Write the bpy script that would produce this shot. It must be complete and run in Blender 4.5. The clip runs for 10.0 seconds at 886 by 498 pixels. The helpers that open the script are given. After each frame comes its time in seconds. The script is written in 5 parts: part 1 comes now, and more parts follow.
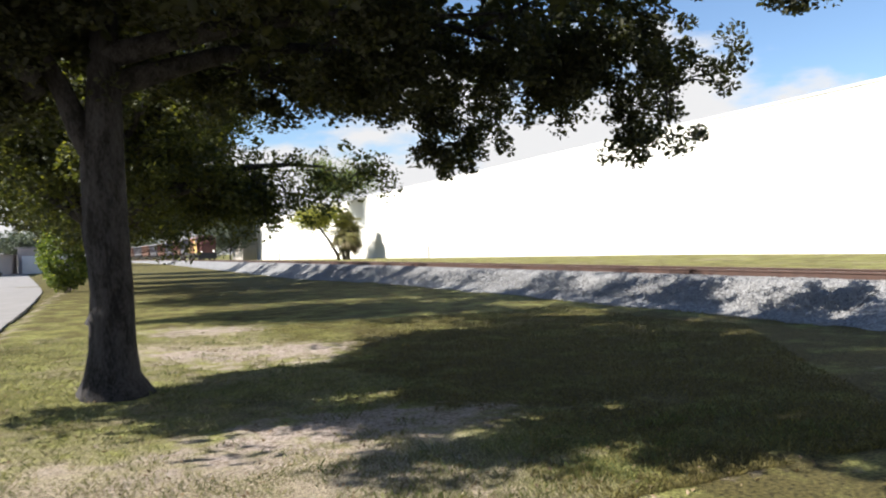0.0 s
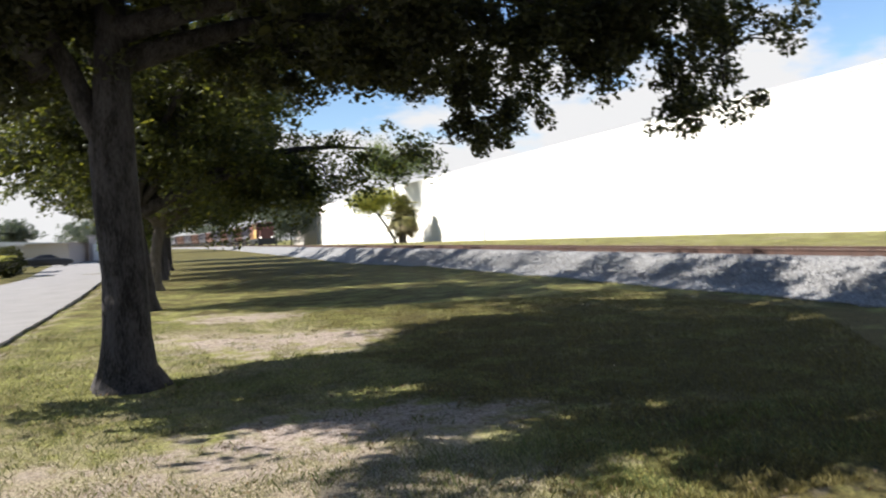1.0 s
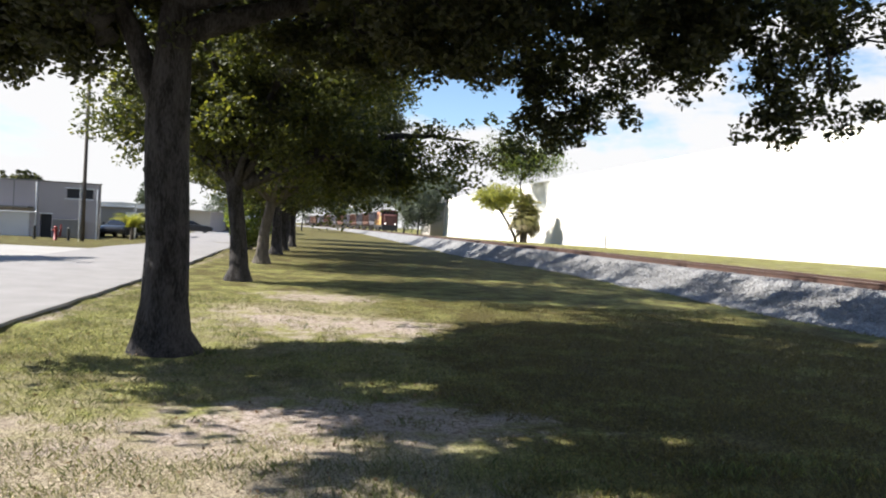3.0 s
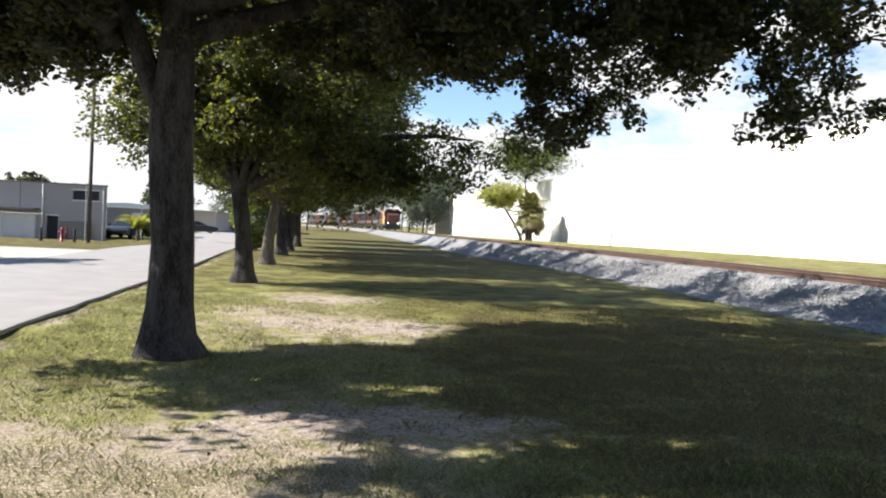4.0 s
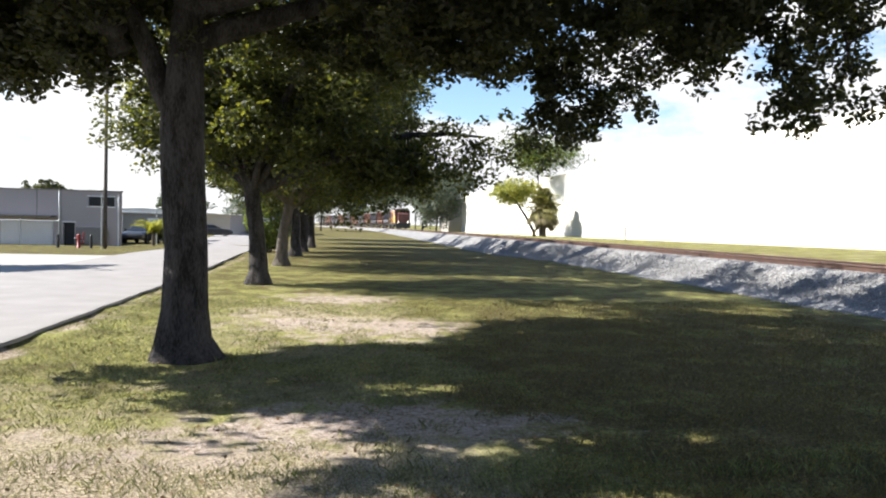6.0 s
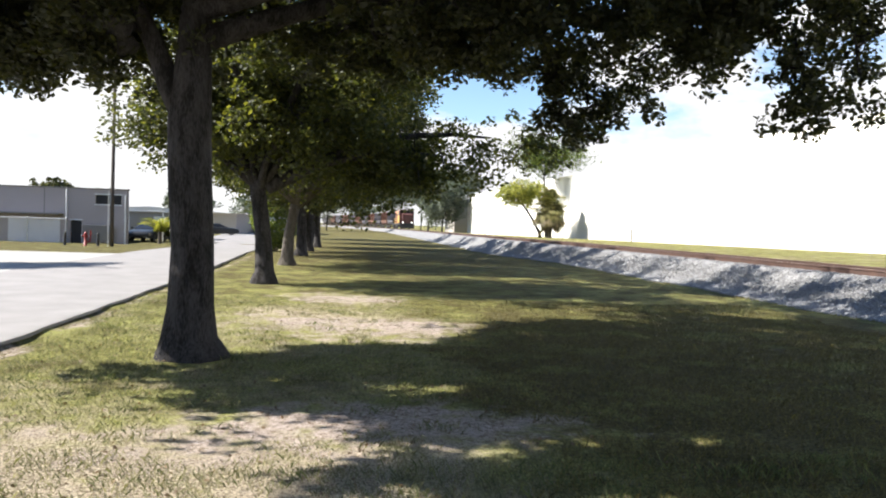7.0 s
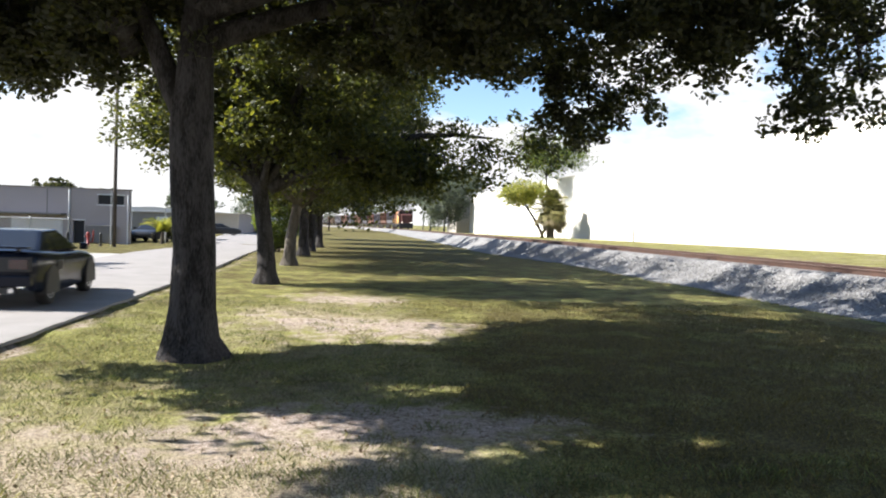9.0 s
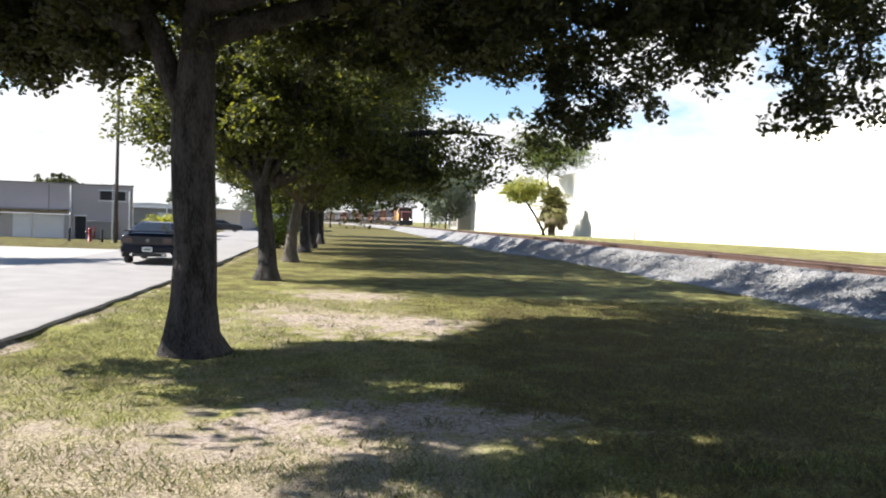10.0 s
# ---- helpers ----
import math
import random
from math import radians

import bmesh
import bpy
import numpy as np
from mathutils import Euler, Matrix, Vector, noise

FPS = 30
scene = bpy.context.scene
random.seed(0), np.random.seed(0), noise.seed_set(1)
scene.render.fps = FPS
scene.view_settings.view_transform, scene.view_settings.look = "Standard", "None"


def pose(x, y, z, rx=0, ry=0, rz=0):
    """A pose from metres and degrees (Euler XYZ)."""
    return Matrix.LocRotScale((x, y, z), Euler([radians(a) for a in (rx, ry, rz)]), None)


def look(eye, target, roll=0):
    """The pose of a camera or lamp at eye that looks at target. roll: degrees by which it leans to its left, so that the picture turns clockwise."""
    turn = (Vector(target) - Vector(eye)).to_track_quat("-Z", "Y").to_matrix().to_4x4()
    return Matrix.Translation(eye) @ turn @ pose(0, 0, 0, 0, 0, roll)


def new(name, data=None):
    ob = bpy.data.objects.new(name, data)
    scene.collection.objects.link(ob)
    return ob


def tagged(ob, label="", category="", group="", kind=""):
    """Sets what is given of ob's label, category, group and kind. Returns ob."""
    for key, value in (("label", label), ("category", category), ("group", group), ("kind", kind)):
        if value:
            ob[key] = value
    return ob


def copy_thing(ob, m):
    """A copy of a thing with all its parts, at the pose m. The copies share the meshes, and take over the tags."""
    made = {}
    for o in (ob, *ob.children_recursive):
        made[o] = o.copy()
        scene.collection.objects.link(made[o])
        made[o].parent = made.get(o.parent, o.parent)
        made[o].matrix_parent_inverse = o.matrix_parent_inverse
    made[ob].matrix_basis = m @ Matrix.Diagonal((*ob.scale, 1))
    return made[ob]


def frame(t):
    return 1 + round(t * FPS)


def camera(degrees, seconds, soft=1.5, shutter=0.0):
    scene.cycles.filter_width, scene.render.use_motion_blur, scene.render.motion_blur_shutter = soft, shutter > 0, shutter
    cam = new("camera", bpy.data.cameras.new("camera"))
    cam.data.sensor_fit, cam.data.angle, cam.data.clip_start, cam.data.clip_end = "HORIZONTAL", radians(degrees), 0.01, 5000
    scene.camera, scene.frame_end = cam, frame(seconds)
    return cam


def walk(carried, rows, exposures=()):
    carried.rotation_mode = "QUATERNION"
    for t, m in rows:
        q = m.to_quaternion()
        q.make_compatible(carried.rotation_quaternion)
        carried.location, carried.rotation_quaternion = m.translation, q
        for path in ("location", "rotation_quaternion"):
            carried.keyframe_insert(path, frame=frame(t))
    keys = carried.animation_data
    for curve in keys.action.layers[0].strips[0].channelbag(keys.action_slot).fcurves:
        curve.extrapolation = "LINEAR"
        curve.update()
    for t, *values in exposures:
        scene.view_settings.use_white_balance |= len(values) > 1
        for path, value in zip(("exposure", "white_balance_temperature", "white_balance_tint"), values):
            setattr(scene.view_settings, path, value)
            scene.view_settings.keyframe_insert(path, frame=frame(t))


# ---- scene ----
cam = camera(62.0, 10.0, 2.0, 0.5)
PATH = [
    (0, (-1.804, -0.724, 1.68), (-0.971, 1.094, 1.678), -1.5),
    (0.5, (-1.518, -0.411, 1.639), (-0.655, 1.393, 1.636), -1.7),
    (0.8, (-1.303, -0.284, 1.655), (-0.584, 1.58, 1.575), -3.3),
    (1, (-1.171, -0.223, 1.651), (-0.49, 1.658, 1.608), -2.3),
    (1.3, (-0.921, -0.129, 1.618), (-0.338, 1.783, 1.545), 0.4),
    (1.5, (-0.753, -0.122, 1.624), (-0.144, 1.778, 1.482), -1.3),
    (1.8, (-0.567, -0.091, 1.603), (0.068, 1.805, 1.563), 2.0),
    (2, (-0.432, -0.072, 1.57), (0.178, 1.829, 1.458), 0.7),
    (2.2, (-0.286, 0.013, 1.577), (0.353, 1.903, 1.437), -0.1),
    (2.5, (-0.172, -0.043, 1.595), (0.216, 1.917, 1.506), 0.9),
    (2.7, (-0.083, -0.07, 1.595), (0.28, 1.896, 1.53), 2.9),
    (3.8, (-0.02, 0.003, 1.711), (0.298, 1.977, 1.674), 2.9),
    (4, (-0.034, -0.059, 1.663), (0.297, 1.913, 1.606), 2.8),
    (4.5, (-0.036, -0.058, 1.671), (0.302, 1.913, 1.631), 1.5),
    (5, (-0.035, -0.039, 1.671), (0.283, 1.935, 1.616), 1.2),
    (5.5, (-0.011, -0.033, 1.667), (0.291, 1.943, 1.602), 1.2),
    (7, (-0.017, -0.022, 1.661), (0.262, 1.958, 1.598), 1.9),
    (7.5, (-0.01, -0.024, 1.669), (0.265, 1.956, 1.604), 2.0),
    (8, (-0.007, -0.037, 1.666), (0.266, 1.944, 1.597), 2.0),
    (8.5, (-0.002, -0.053, 1.672), (0.266, 1.927, 1.606), 1.9),
    (9, (-0.01, -0.032, 1.669), (0.263, 1.948, 1.606), 1.9),
    (9.5, (-0.01, -0.044, 1.662), (0.269, 1.935, 1.601), 2.1),
    (10, (-0.003, -0.05, 1.668), (0.267, 1.931, 1.597), 2.1),
]
walk(cam, [(t, look(eye, target, roll)) for t, eye, target, roll in PATH], exposures=((0, 0.84), (1, 0.86), (2.5, 0.94), (4, 1.1), (5, 1.17), (10, 1.19)))


# ---------------------------------------------------------------- light
world = bpy.data.worlds.new("sky")
scene.world = world
world.use_nodes = True
SUN_ELEV, SUN_AZ = 40.0, 272.0          # degrees; azimuth clockwise from +y (the track's way)


def build_sky():
    nt = world.node_tree
    nt.nodes.clear()
    N, L = nt.nodes.new, nt.links.new
    out, bg = N("ShaderNodeOutputWorld"), N("ShaderNodeBackground")
    sky = N("ShaderNodeTexSky")
    sky.sky_type, sky.sun_disc = "NISHITA", False
    sky.sun_elevation, sky.sun_rotation = radians(SUN_ELEV), radians(SUN_AZ)
    sky.dust_density, sky.ozone_density = 0.3, 1.3
    tc, mp = N("ShaderNodeTexCoord"), N("ShaderNodeMapping")
    mp.inputs["Scale"].default_value = (1.0, 1.0, 2.6)
    mp.inputs["Location"].default_value = CLOUD_SHIFT
    no = N("ShaderNodeTexNoise")
    no.inputs["Scale"].default_value, no.inputs["Detail"].default_value, no.inputs["Roughness"].default_value = 2.4, 7, 0.55
    sep = N("ShaderNodeSeparateXYZ")
    L(tc.outputs["Generated"], mp.inputs["Vector"]); L(mp.outputs["Vector"], no.inputs["Vector"])
    L(tc.outputs["Generated"], sep.inputs[0])
    low = N("ShaderNodeMapRange")          # haze and cloud thicken toward the horizon
    low.inputs["From Min"].default_value, low.inputs["From Max"].default_value = 0.04, 0.50
    low.inputs["To Min"].default_value, low.inputs["To Max"].default_value = 0.222, -0.38
    L(sep.outputs["Z"], low.inputs["Value"])
    add = N("ShaderNodeMath"); add.operation = "ADD"
    L(no.outputs["Fac"], add.inputs[0]); L(low.outputs["Result"], add.inputs[1])
    cov = N("ShaderNodeMapRange"); cov.interpolation_type = "SMOOTHSTEP"
    cov.inputs["From Min"].default_value, cov.inputs["From Max"].default_value = 0.50, 0.58
    L(add.outputs[0], cov.inputs["Value"])
    mix = N("ShaderNodeMix"); mix.data_type = "RGBA"
    lift = N("ShaderNodeVectorMath"); lift.operation = "MULTIPLY"; lift.inputs[1].default_value = (2.2, 2.4, 2.65)
    L(sky.outputs["Color"], lift.inputs[0])
    mix.inputs["B"].default_value = (12.9, 12.9, 13.1, 1)
    L(cov.outputs["Result"], mix.inputs["Factor"]); L(lift.outputs[0], mix.inputs["A"])
    bg.inputs["Strength"].default_value = SKY_STRENGTH
    L(mix.outputs["Result"], bg.inputs["Color"]); L(bg.outputs[0], out.inputs[0])


CLOUD_SHIFT = (0.35, 0.2, 0.1)
SKY_STRENGTH = 0.038
build_sky()
sun = bpy.data.lights.new("sun", "SUN")
sun.energy, sun.angle, sun.color = 7.0, radians(0.55), (1.0, 0.955, 0.89)
SUN_DIR = Vector((math.sin(radians(SUN_AZ)) * math.cos(radians(SUN_ELEV)), math.cos(radians(SUN_AZ)) * math.cos(radians(SUN_ELEV)), math.sin(radians(SUN_ELEV))))
sun_lamp = new("sun", sun)
sun_lamp.matrix_world = look(SUN_DIR * 60, (0, 0, 0))


# ---------------------------------------------------------------- materials
def material(name, col, col2=None, rough=0.8, scale=6.0, fine=60.0, bump=0.3, dist=0.01, metal=0.0, amount=0.5, spread=0.0, coat=0.0, spec=0.5):
    """Two colours mixed by coarse and fine noise, with fine relief. spread: variation from object to object."""
    m = bpy.data.materials.new(name)
    m.use_nodes = True
    nt = m.node_tree
    N, L = nt.nodes.new, nt.links.new
    p = nt.nodes["Principled BSDF"]
    col2 = col2 or tuple(c * 0.7 for c in col)
    tc = N("ShaderNodeTexCoord")
    a, b = N("ShaderNodeTexNoise"), N("ShaderNodeTexNoise")
    a.inputs["Scale"].default_value, a.inputs["Detail"].default_value = scale, 4
    b.inputs["Scale"].default_value, b.inputs["Detail"].default_value = fine, 3
    L(tc.outputs["Object"], a.inputs["Vector"]); L(tc.outputs["Object"], b.inputs["Vector"])
    av = N("ShaderNodeMath"); av.operation = "MULTIPLY_ADD"
    av.inputs[1].default_value = 0.45
    half = N("ShaderNodeMath"); half.operation = "MULTIPLY"; half.inputs[1].default_value = 0.55
    L(a.outputs["Fac"], half.inputs[0]); L(b.outputs["Fac"], av.inputs[0]); L(half.outputs[0], av.inputs[2])
    ramp = N("ShaderNodeMapRange")
    ramp.inputs["From Min"].default_value, ramp.inputs["From Max"].default_value = 0.5 - 0.16 / max(amount, .05) * .5, 0.5 + 0.16 / max(amount, .05) * .5
    L(av.outputs[0], ramp.inputs["Value"])
    mix = N("ShaderNodeMix"); mix.data_type = "RGBA"
    mix.inputs["A"].default_value, mix.inputs["B"].default_value = (*col, 1), (*col2, 1)
    L(ramp.outputs["Result"], mix.inputs["Factor"])
    src = mix.outputs["Result"]
    if spread:
        oi, hs, mr = N("ShaderNodeObjectInfo"), N("ShaderNodeHueSaturation"), N("ShaderNodeMapRange")
        mr.inputs["To Min"].default_value, mr.inputs["To Max"].default_value = 1 - spread, 1 + spread
        L(oi.outputs["Random"], mr.inputs["Value"]); L(mr.outputs["Result"], hs.inputs["Value"]); L(src, hs.inputs["Color"])
        src = hs.outputs["Color"]
    L(src, p.inputs["Base Color"])
    p.inputs["Roughness"].default_value, p.inputs["Metallic"].default_value = rough, metal
    p.inputs["Specular IOR Level"].default_value = spec
    p.inputs["Coat Weight"].default_value = coat
    if bump:
        bp = N("ShaderNodeBump")
        bp.inputs["Strength"].default_value, bp.inputs["Distance"].default_value = bump, dist
        L(av.outputs[0], bp.inputs["Height"]); L(bp.outputs["Normal"], p.inputs["Normal"])
    return m


def leaf_material(name, col, col2, through_col, share=0.45):
    m = bpy.data.materials.new(name)
    m.use_nodes = True
    nt = m.node_tree
    N, L = nt.nodes.new, nt.links.new
    p, out = nt.nodes["Principled BSDF"], nt.nodes["Material Output"]
    g = N("ShaderNodeNewGeometry")
    mix = N("ShaderNodeMix"); mix.data_type = "RGBA"
    mix.inputs["A"].default_value, mix.inputs["B"].default_value = (*col, 1), (*col2, 1)
    L(g.outputs["Random Per Island"], mix.inputs["Factor"]); L(mix.outputs["Result"], p.inputs["Base Color"])
    p.inputs["Roughness"].default_value = 0.5
    p.inputs["Specular IOR Level"].default_value = 0.3
    tr = N("ShaderNodeBsdfTranslucent")
    mt = N("ShaderNodeMix"); mt.data_type = "RGBA"
    mt.inputs["A"].default_value, mt.inputs["B"].default_value = (through_col[0] * .7, through_col[1] * .75, through_col[2] * .8, 1), (through_col[0] * 2.3, through_col[1] * 2.0, through_col[2] * 1.4, 1)
    pw = N("ShaderNodeMath"); pw.operation = "POWER"; pw.inputs[1].default_value = 2.5    # few leaves are thin and bright
    L(g.outputs["Random Per Island"], pw.inputs[0]); L(pw.outputs[0], mt.inputs["Factor"]); L(mt.outputs["Result"], tr.inputs["Color"])
    ms = N("ShaderNodeMixShader"); ms.inputs[0].default_value = share
    L(p.outputs[0], ms.inputs[1]); L(tr.outputs[0], ms.inputs[2]); L(ms.outputs[0], out.inputs["Surface"])
    return m


def ground_material():
    """Thin lawn over grey sand: green and straw-coloured grass, leaf litter, bare patches where the mesh's 'bare' value
    is high. Low 'dry' values under the trees paint their shade into the turf.
    """
    m = bpy.data.materials.new("lawn")
    m.use_nodes = True
    nt = m.node_tree
    N, L = nt.nodes.new, nt.links.new
    p = nt.nodes["Principled BSDF"]
    tc = N("ShaderNodeTexCoord")

    def noise_at(scale, detail=4, rough=0.55):
        n = N("ShaderNodeTexNoise")
        n.inputs["Scale"].default_value, n.inputs["Detail"].default_value, n.inputs["Roughness"].default_value = scale, detail, rough
        L(tc.outputs["Object"], n.inputs["Vector"])
        return n.outputs["Fac"]

    def span(src, lo, hi):
        r = N("ShaderNodeMapRange")
        r.inputs["From Min"].default_value, r.inputs["From Max"].default_value = lo, hi
        L(src, r.inputs["Value"])
        return r.outputs["Result"]

    def blend(f, a, b):
        x = N("ShaderNodeMix"); x.data_type = "RGBA"
        L(f, x.inputs["Factor"])
        for key, v in (("A", a), ("B", b)):
            if isinstance(v, tuple):
                x.inputs[key].default_value = (*v, 1)
            else:
                L(v, x.inputs[key])
        return x.outputs["Result"]

    broad, mid, fine, grit = noise_at(0.5), noise_at(3.0, 5), noise_at(28.0, 4), noise_at(110.0, 3)
    deep = blend(span(fine, 0.33, 0.66), (0.034, 0.028, 0.011), (0.142, 0.121, 0.043))
    pale = blend(span(fine, 0.33, 0.66), (0.092, 0.092, 0.028), (0.340, 0.338, 0.112))
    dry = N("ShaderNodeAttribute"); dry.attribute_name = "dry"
    # dry also shifts the turf to its deep colour, which carries painted tree shade
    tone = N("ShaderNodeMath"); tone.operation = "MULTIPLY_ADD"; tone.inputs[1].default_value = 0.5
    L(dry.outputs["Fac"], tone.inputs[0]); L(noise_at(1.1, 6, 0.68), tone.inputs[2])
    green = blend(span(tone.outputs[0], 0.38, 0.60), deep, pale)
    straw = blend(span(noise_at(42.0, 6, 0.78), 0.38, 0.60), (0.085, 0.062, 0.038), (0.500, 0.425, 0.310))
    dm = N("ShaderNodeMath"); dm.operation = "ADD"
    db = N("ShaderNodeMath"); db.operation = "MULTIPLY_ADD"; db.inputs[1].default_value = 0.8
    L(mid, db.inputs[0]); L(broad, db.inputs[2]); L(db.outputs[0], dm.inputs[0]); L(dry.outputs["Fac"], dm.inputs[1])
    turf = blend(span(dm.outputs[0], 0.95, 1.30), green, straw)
    sand = blend(span(fine, 0.3, 0.7), (0.325, 0.266, 0.230), (0.545, 0.466, 0.412))
    litter = blend(span(grit, 0.54, 0.62), blend(span(noise_at(15.0, 6, 0.78), 0.48, 0.62), sand, (0.140, 0.102, 0.066)), (0.110, 0.070, 0.035))
    at = N("ShaderNodeAttribute"); at.attribute_name = "bare"
    ad = N("ShaderNodeMath"); ad.operation = "ADD"
    wob = N("ShaderNodeMath"); wob.operation = "MULTIPLY_ADD"; wob.inputs[1].default_value, wob.inputs[2].default_value = 1.1, -0.55
    L(mid, wob.inputs[0]); L(at.outputs["Fac"], ad.inputs[0]); L(wob.outputs[0], ad.inputs[1])
    L(blend(span(ad.outputs[0], 0.40, 0.72), turf, litter), p.inputs["Base Color"])
    p.inputs["Roughness"].default_value = 0.95
    p.inputs["Specular IOR Level"].default_value = 0.15
    h = N("ShaderNodeMath"); h.operation = "ADD"
    L(fine, h.inputs[0]); L(grit, h.inputs[1])
    bp = N("ShaderNodeBump"); bp.inputs["Strength"].default_value, bp.inputs["Distance"].default_value = 0.9, 0.03
    L(h.outputs[0], bp.inputs["Height"]); L(bp.outputs["Normal"], p.inputs["Normal"])
    return m


def stone_material(name, col, col2, scale):
    m = bpy.data.materials.new(name)
    m.use_nodes = True
    nt = m.node_tree
    N, L = nt.nodes.new, nt.links.new
    p = nt.nodes["Principled BSDF"]
    tc, v, n = N("ShaderNodeTexCoord"), N("ShaderNodeTexVoronoi"), N("ShaderNodeTexNoise")
    v.inputs["Scale"].default_value, n.inputs["Scale"].default_value = scale, 1.3
    L(tc.outputs["Object"], v.inputs["Vector"]); L(tc.outputs["Object"], n.inputs["Vector"])
    sep = N("ShaderNodeSeparateColor"); L(v.outputs["Color"], sep.inputs[0])
    f = N("ShaderNodeMath"); f.operation = "MULTIPLY_ADD"; f.inputs[1].default_value = 0.7
    nn = N("ShaderNodeMath"); nn.operation = "MULTIPLY_ADD"; nn.inputs[1].default_value, nn.inputs[2].default_value = 0.8, -0.25
    L(n.outputs["Fac"], nn.inputs[0]); L(sep.outputs[0], f.inputs[0]); L(nn.outputs[0], f.inputs[2])
    mix = N("ShaderNodeMix"); mix.data_type = "RGBA"
    mix.inputs["A"].default_value, mix.inputs["B"].default_value = (*col, 1), (*col2, 1)
    L(f.outputs[0], mix.inputs["Factor"]); L(mix.outputs["Result"], p.inputs["Base Color"])
    p.inputs["Roughness"].default_value = 0.9
    bp = N("ShaderNodeBump"); bp.invert = True
    bp.inputs["Strength"].default_value, bp.inputs["Distance"].default_value = 1.0, 0.05
    L(v.outputs["Distance"], bp.inputs["Height"]); L(bp.outputs["Normal"], p.inputs["Normal"])
    return m


def glow(name, col, strength):
    m = bpy.data.materials.new(name)
    m.use_nodes = True
    p = m.node_tree.nodes["Principled BSDF"]
    p.inputs["Base Color"].default_value = (*col, 1)
    p.inputs["Emission Color"].default_value = (*col, 1)
    p.inputs["Emission Strength"].default_value = strength
    return m


def bark_material(name, col, col2):
    m = material(name, col, col2, 0.95, 5, 34, 0.9, 0.03, amount=0.8, spec=0.2)
    nt = m.node_tree
    mp = nt.nodes.new("ShaderNodeMapping")
    mp.inputs["Scale"].default_value = (1.6, 1.6, 0.45)
    tc = next(n for n in nt.nodes if n.type == "TEX_COORD")
    for n in nt.nodes:
        if n.type == "TEX_NOISE":
            nt.links.new(mp.outputs[0], n.inputs["Vector"])
    nt.links.new(tc.outputs["Object"], mp.inputs["Vector"])
    return m


LAWN = ground_material()
ASPHALT = material("worn_asphalt", (0.195, 0.186, 0.182), (0.260, 0.248, 0.243), 0.92, 1.2, 140, 0.4, 0.006, amount=0.5, spec=0.2)
CONCRETE = material("pale_concrete", (0.34, 0.33, 0.31), (0.26, 0.25, 0.235), 0.9, 0.7, 90, 0.3, 0.005, spec=0.2)
BALLAST = stone_material("ballast", (0.06, 0.06, 0.063), (0.29, 0.288, 0.286), 19)
STONE = material("loose_stone", (0.30, 0.295, 0.29), (0.15, 0.148, 0.145), 0.9, 9, 60, 0.5, 0.01, spec=0.25)
RUST = material("rusted_steel", (0.085, 0.047, 0.035), (0.048, 0.028, 0.022), 0.75, 3, 70, 0.3, 0.004, metal=0.25)
RAILTOP = material("rail_head", (0.30, 0.24, 0.20), (0.42, 0.36, 0.31), 0.45, 4, 60, 0.1, 0.002, metal=0.7)
TIE = material("creosoted_wood", (0.085, 0.060, 0.046), (0.040, 0.030, 0.025), 0.9, 7, 50, 0.6, 0.01, spread=0.35)
BARK = bark_material("oak_bark", (0.014, 0.012, 0.011), (0.056, 0.052, 0.052))
BARK2 = bark_material("pale_bark", (0.120, 0.106, 0.090), (0.060, 0.051, 0.043))
LEAF = leaf_material("oak_leaves", (0.022, 0.024, 0.013), (0.044, 0.046, 0.022), (0.085, 0.098, 0.016), 0.30)
LEAF_THIN = leaf_material("thin_oak_leaves", (0.024, 0.030, 0.012), (0.050, 0.058, 0.020), (0.110, 0.126, 0.018), 0.42)
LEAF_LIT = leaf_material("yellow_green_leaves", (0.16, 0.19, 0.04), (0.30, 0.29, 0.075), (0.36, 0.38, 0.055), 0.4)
LEAF_MID = leaf_material("fresh_green_leaves", (0.045, 0.075, 0.018), (0.10, 0.13, 0.03), (0.16, 0.21, 0.03), 0.45)
# the paleness is distance haze, mixed into the leaf colour
LEAF_FAR = leaf_material("haze_tinted_leaves", (0.105, 0.125, 0.098), (0.150, 0.170, 0.130), (0.09, 0.12, 0.05), 0.3)
LEAF_PALM = leaf_material("palm_leaves", (0.14, 0.145, 0.055), (0.28, 0.24, 0.11), (0.17, 0.19, 0.04), 0.3)
LEAF_DRY = leaf_material("dry_palm_fans", (0.11, 0.095, 0.055), (0.20, 0.165, 0.09), (0.13, 0.11, 0.04), 0.25)
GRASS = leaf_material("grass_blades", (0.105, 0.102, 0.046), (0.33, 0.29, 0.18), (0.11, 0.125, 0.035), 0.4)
# darker copy of the blades, with the tree shade mixed into the colour
GRASS_SHADE_PAINT = leaf_material("shade_painted_grass", (0.048, 0.042, 0.015), (0.185, 0.155, 0.062), (0.095, 0.090, 0.020), 0.35)
GRASS_TALL = leaf_material("tall_grass", (0.050, 0.070, 0.020), (0.16, 0.17, 0.065), (0.11, 0.13, 0.035), 0.4)
LITTER = leaf_material("dead_leaves", (0.09, 0.060, 0.036), (0.24, 0.175, 0.105), (0.12, 0.07, 0.02), 0.2)
WHITE_WALL = material("white_stucco", (0.70, 0.68, 0.63), (0.62, 0.60, 0.54), 0.85, 0.5, 30, 0.2, 0.006, amount=0.3)
ROOF_WHITE = material("white_roof", (0.72, 0.72, 0.70), (0.60, 0.60, 0.58), 0.8, 0.4, 10, 0.1)
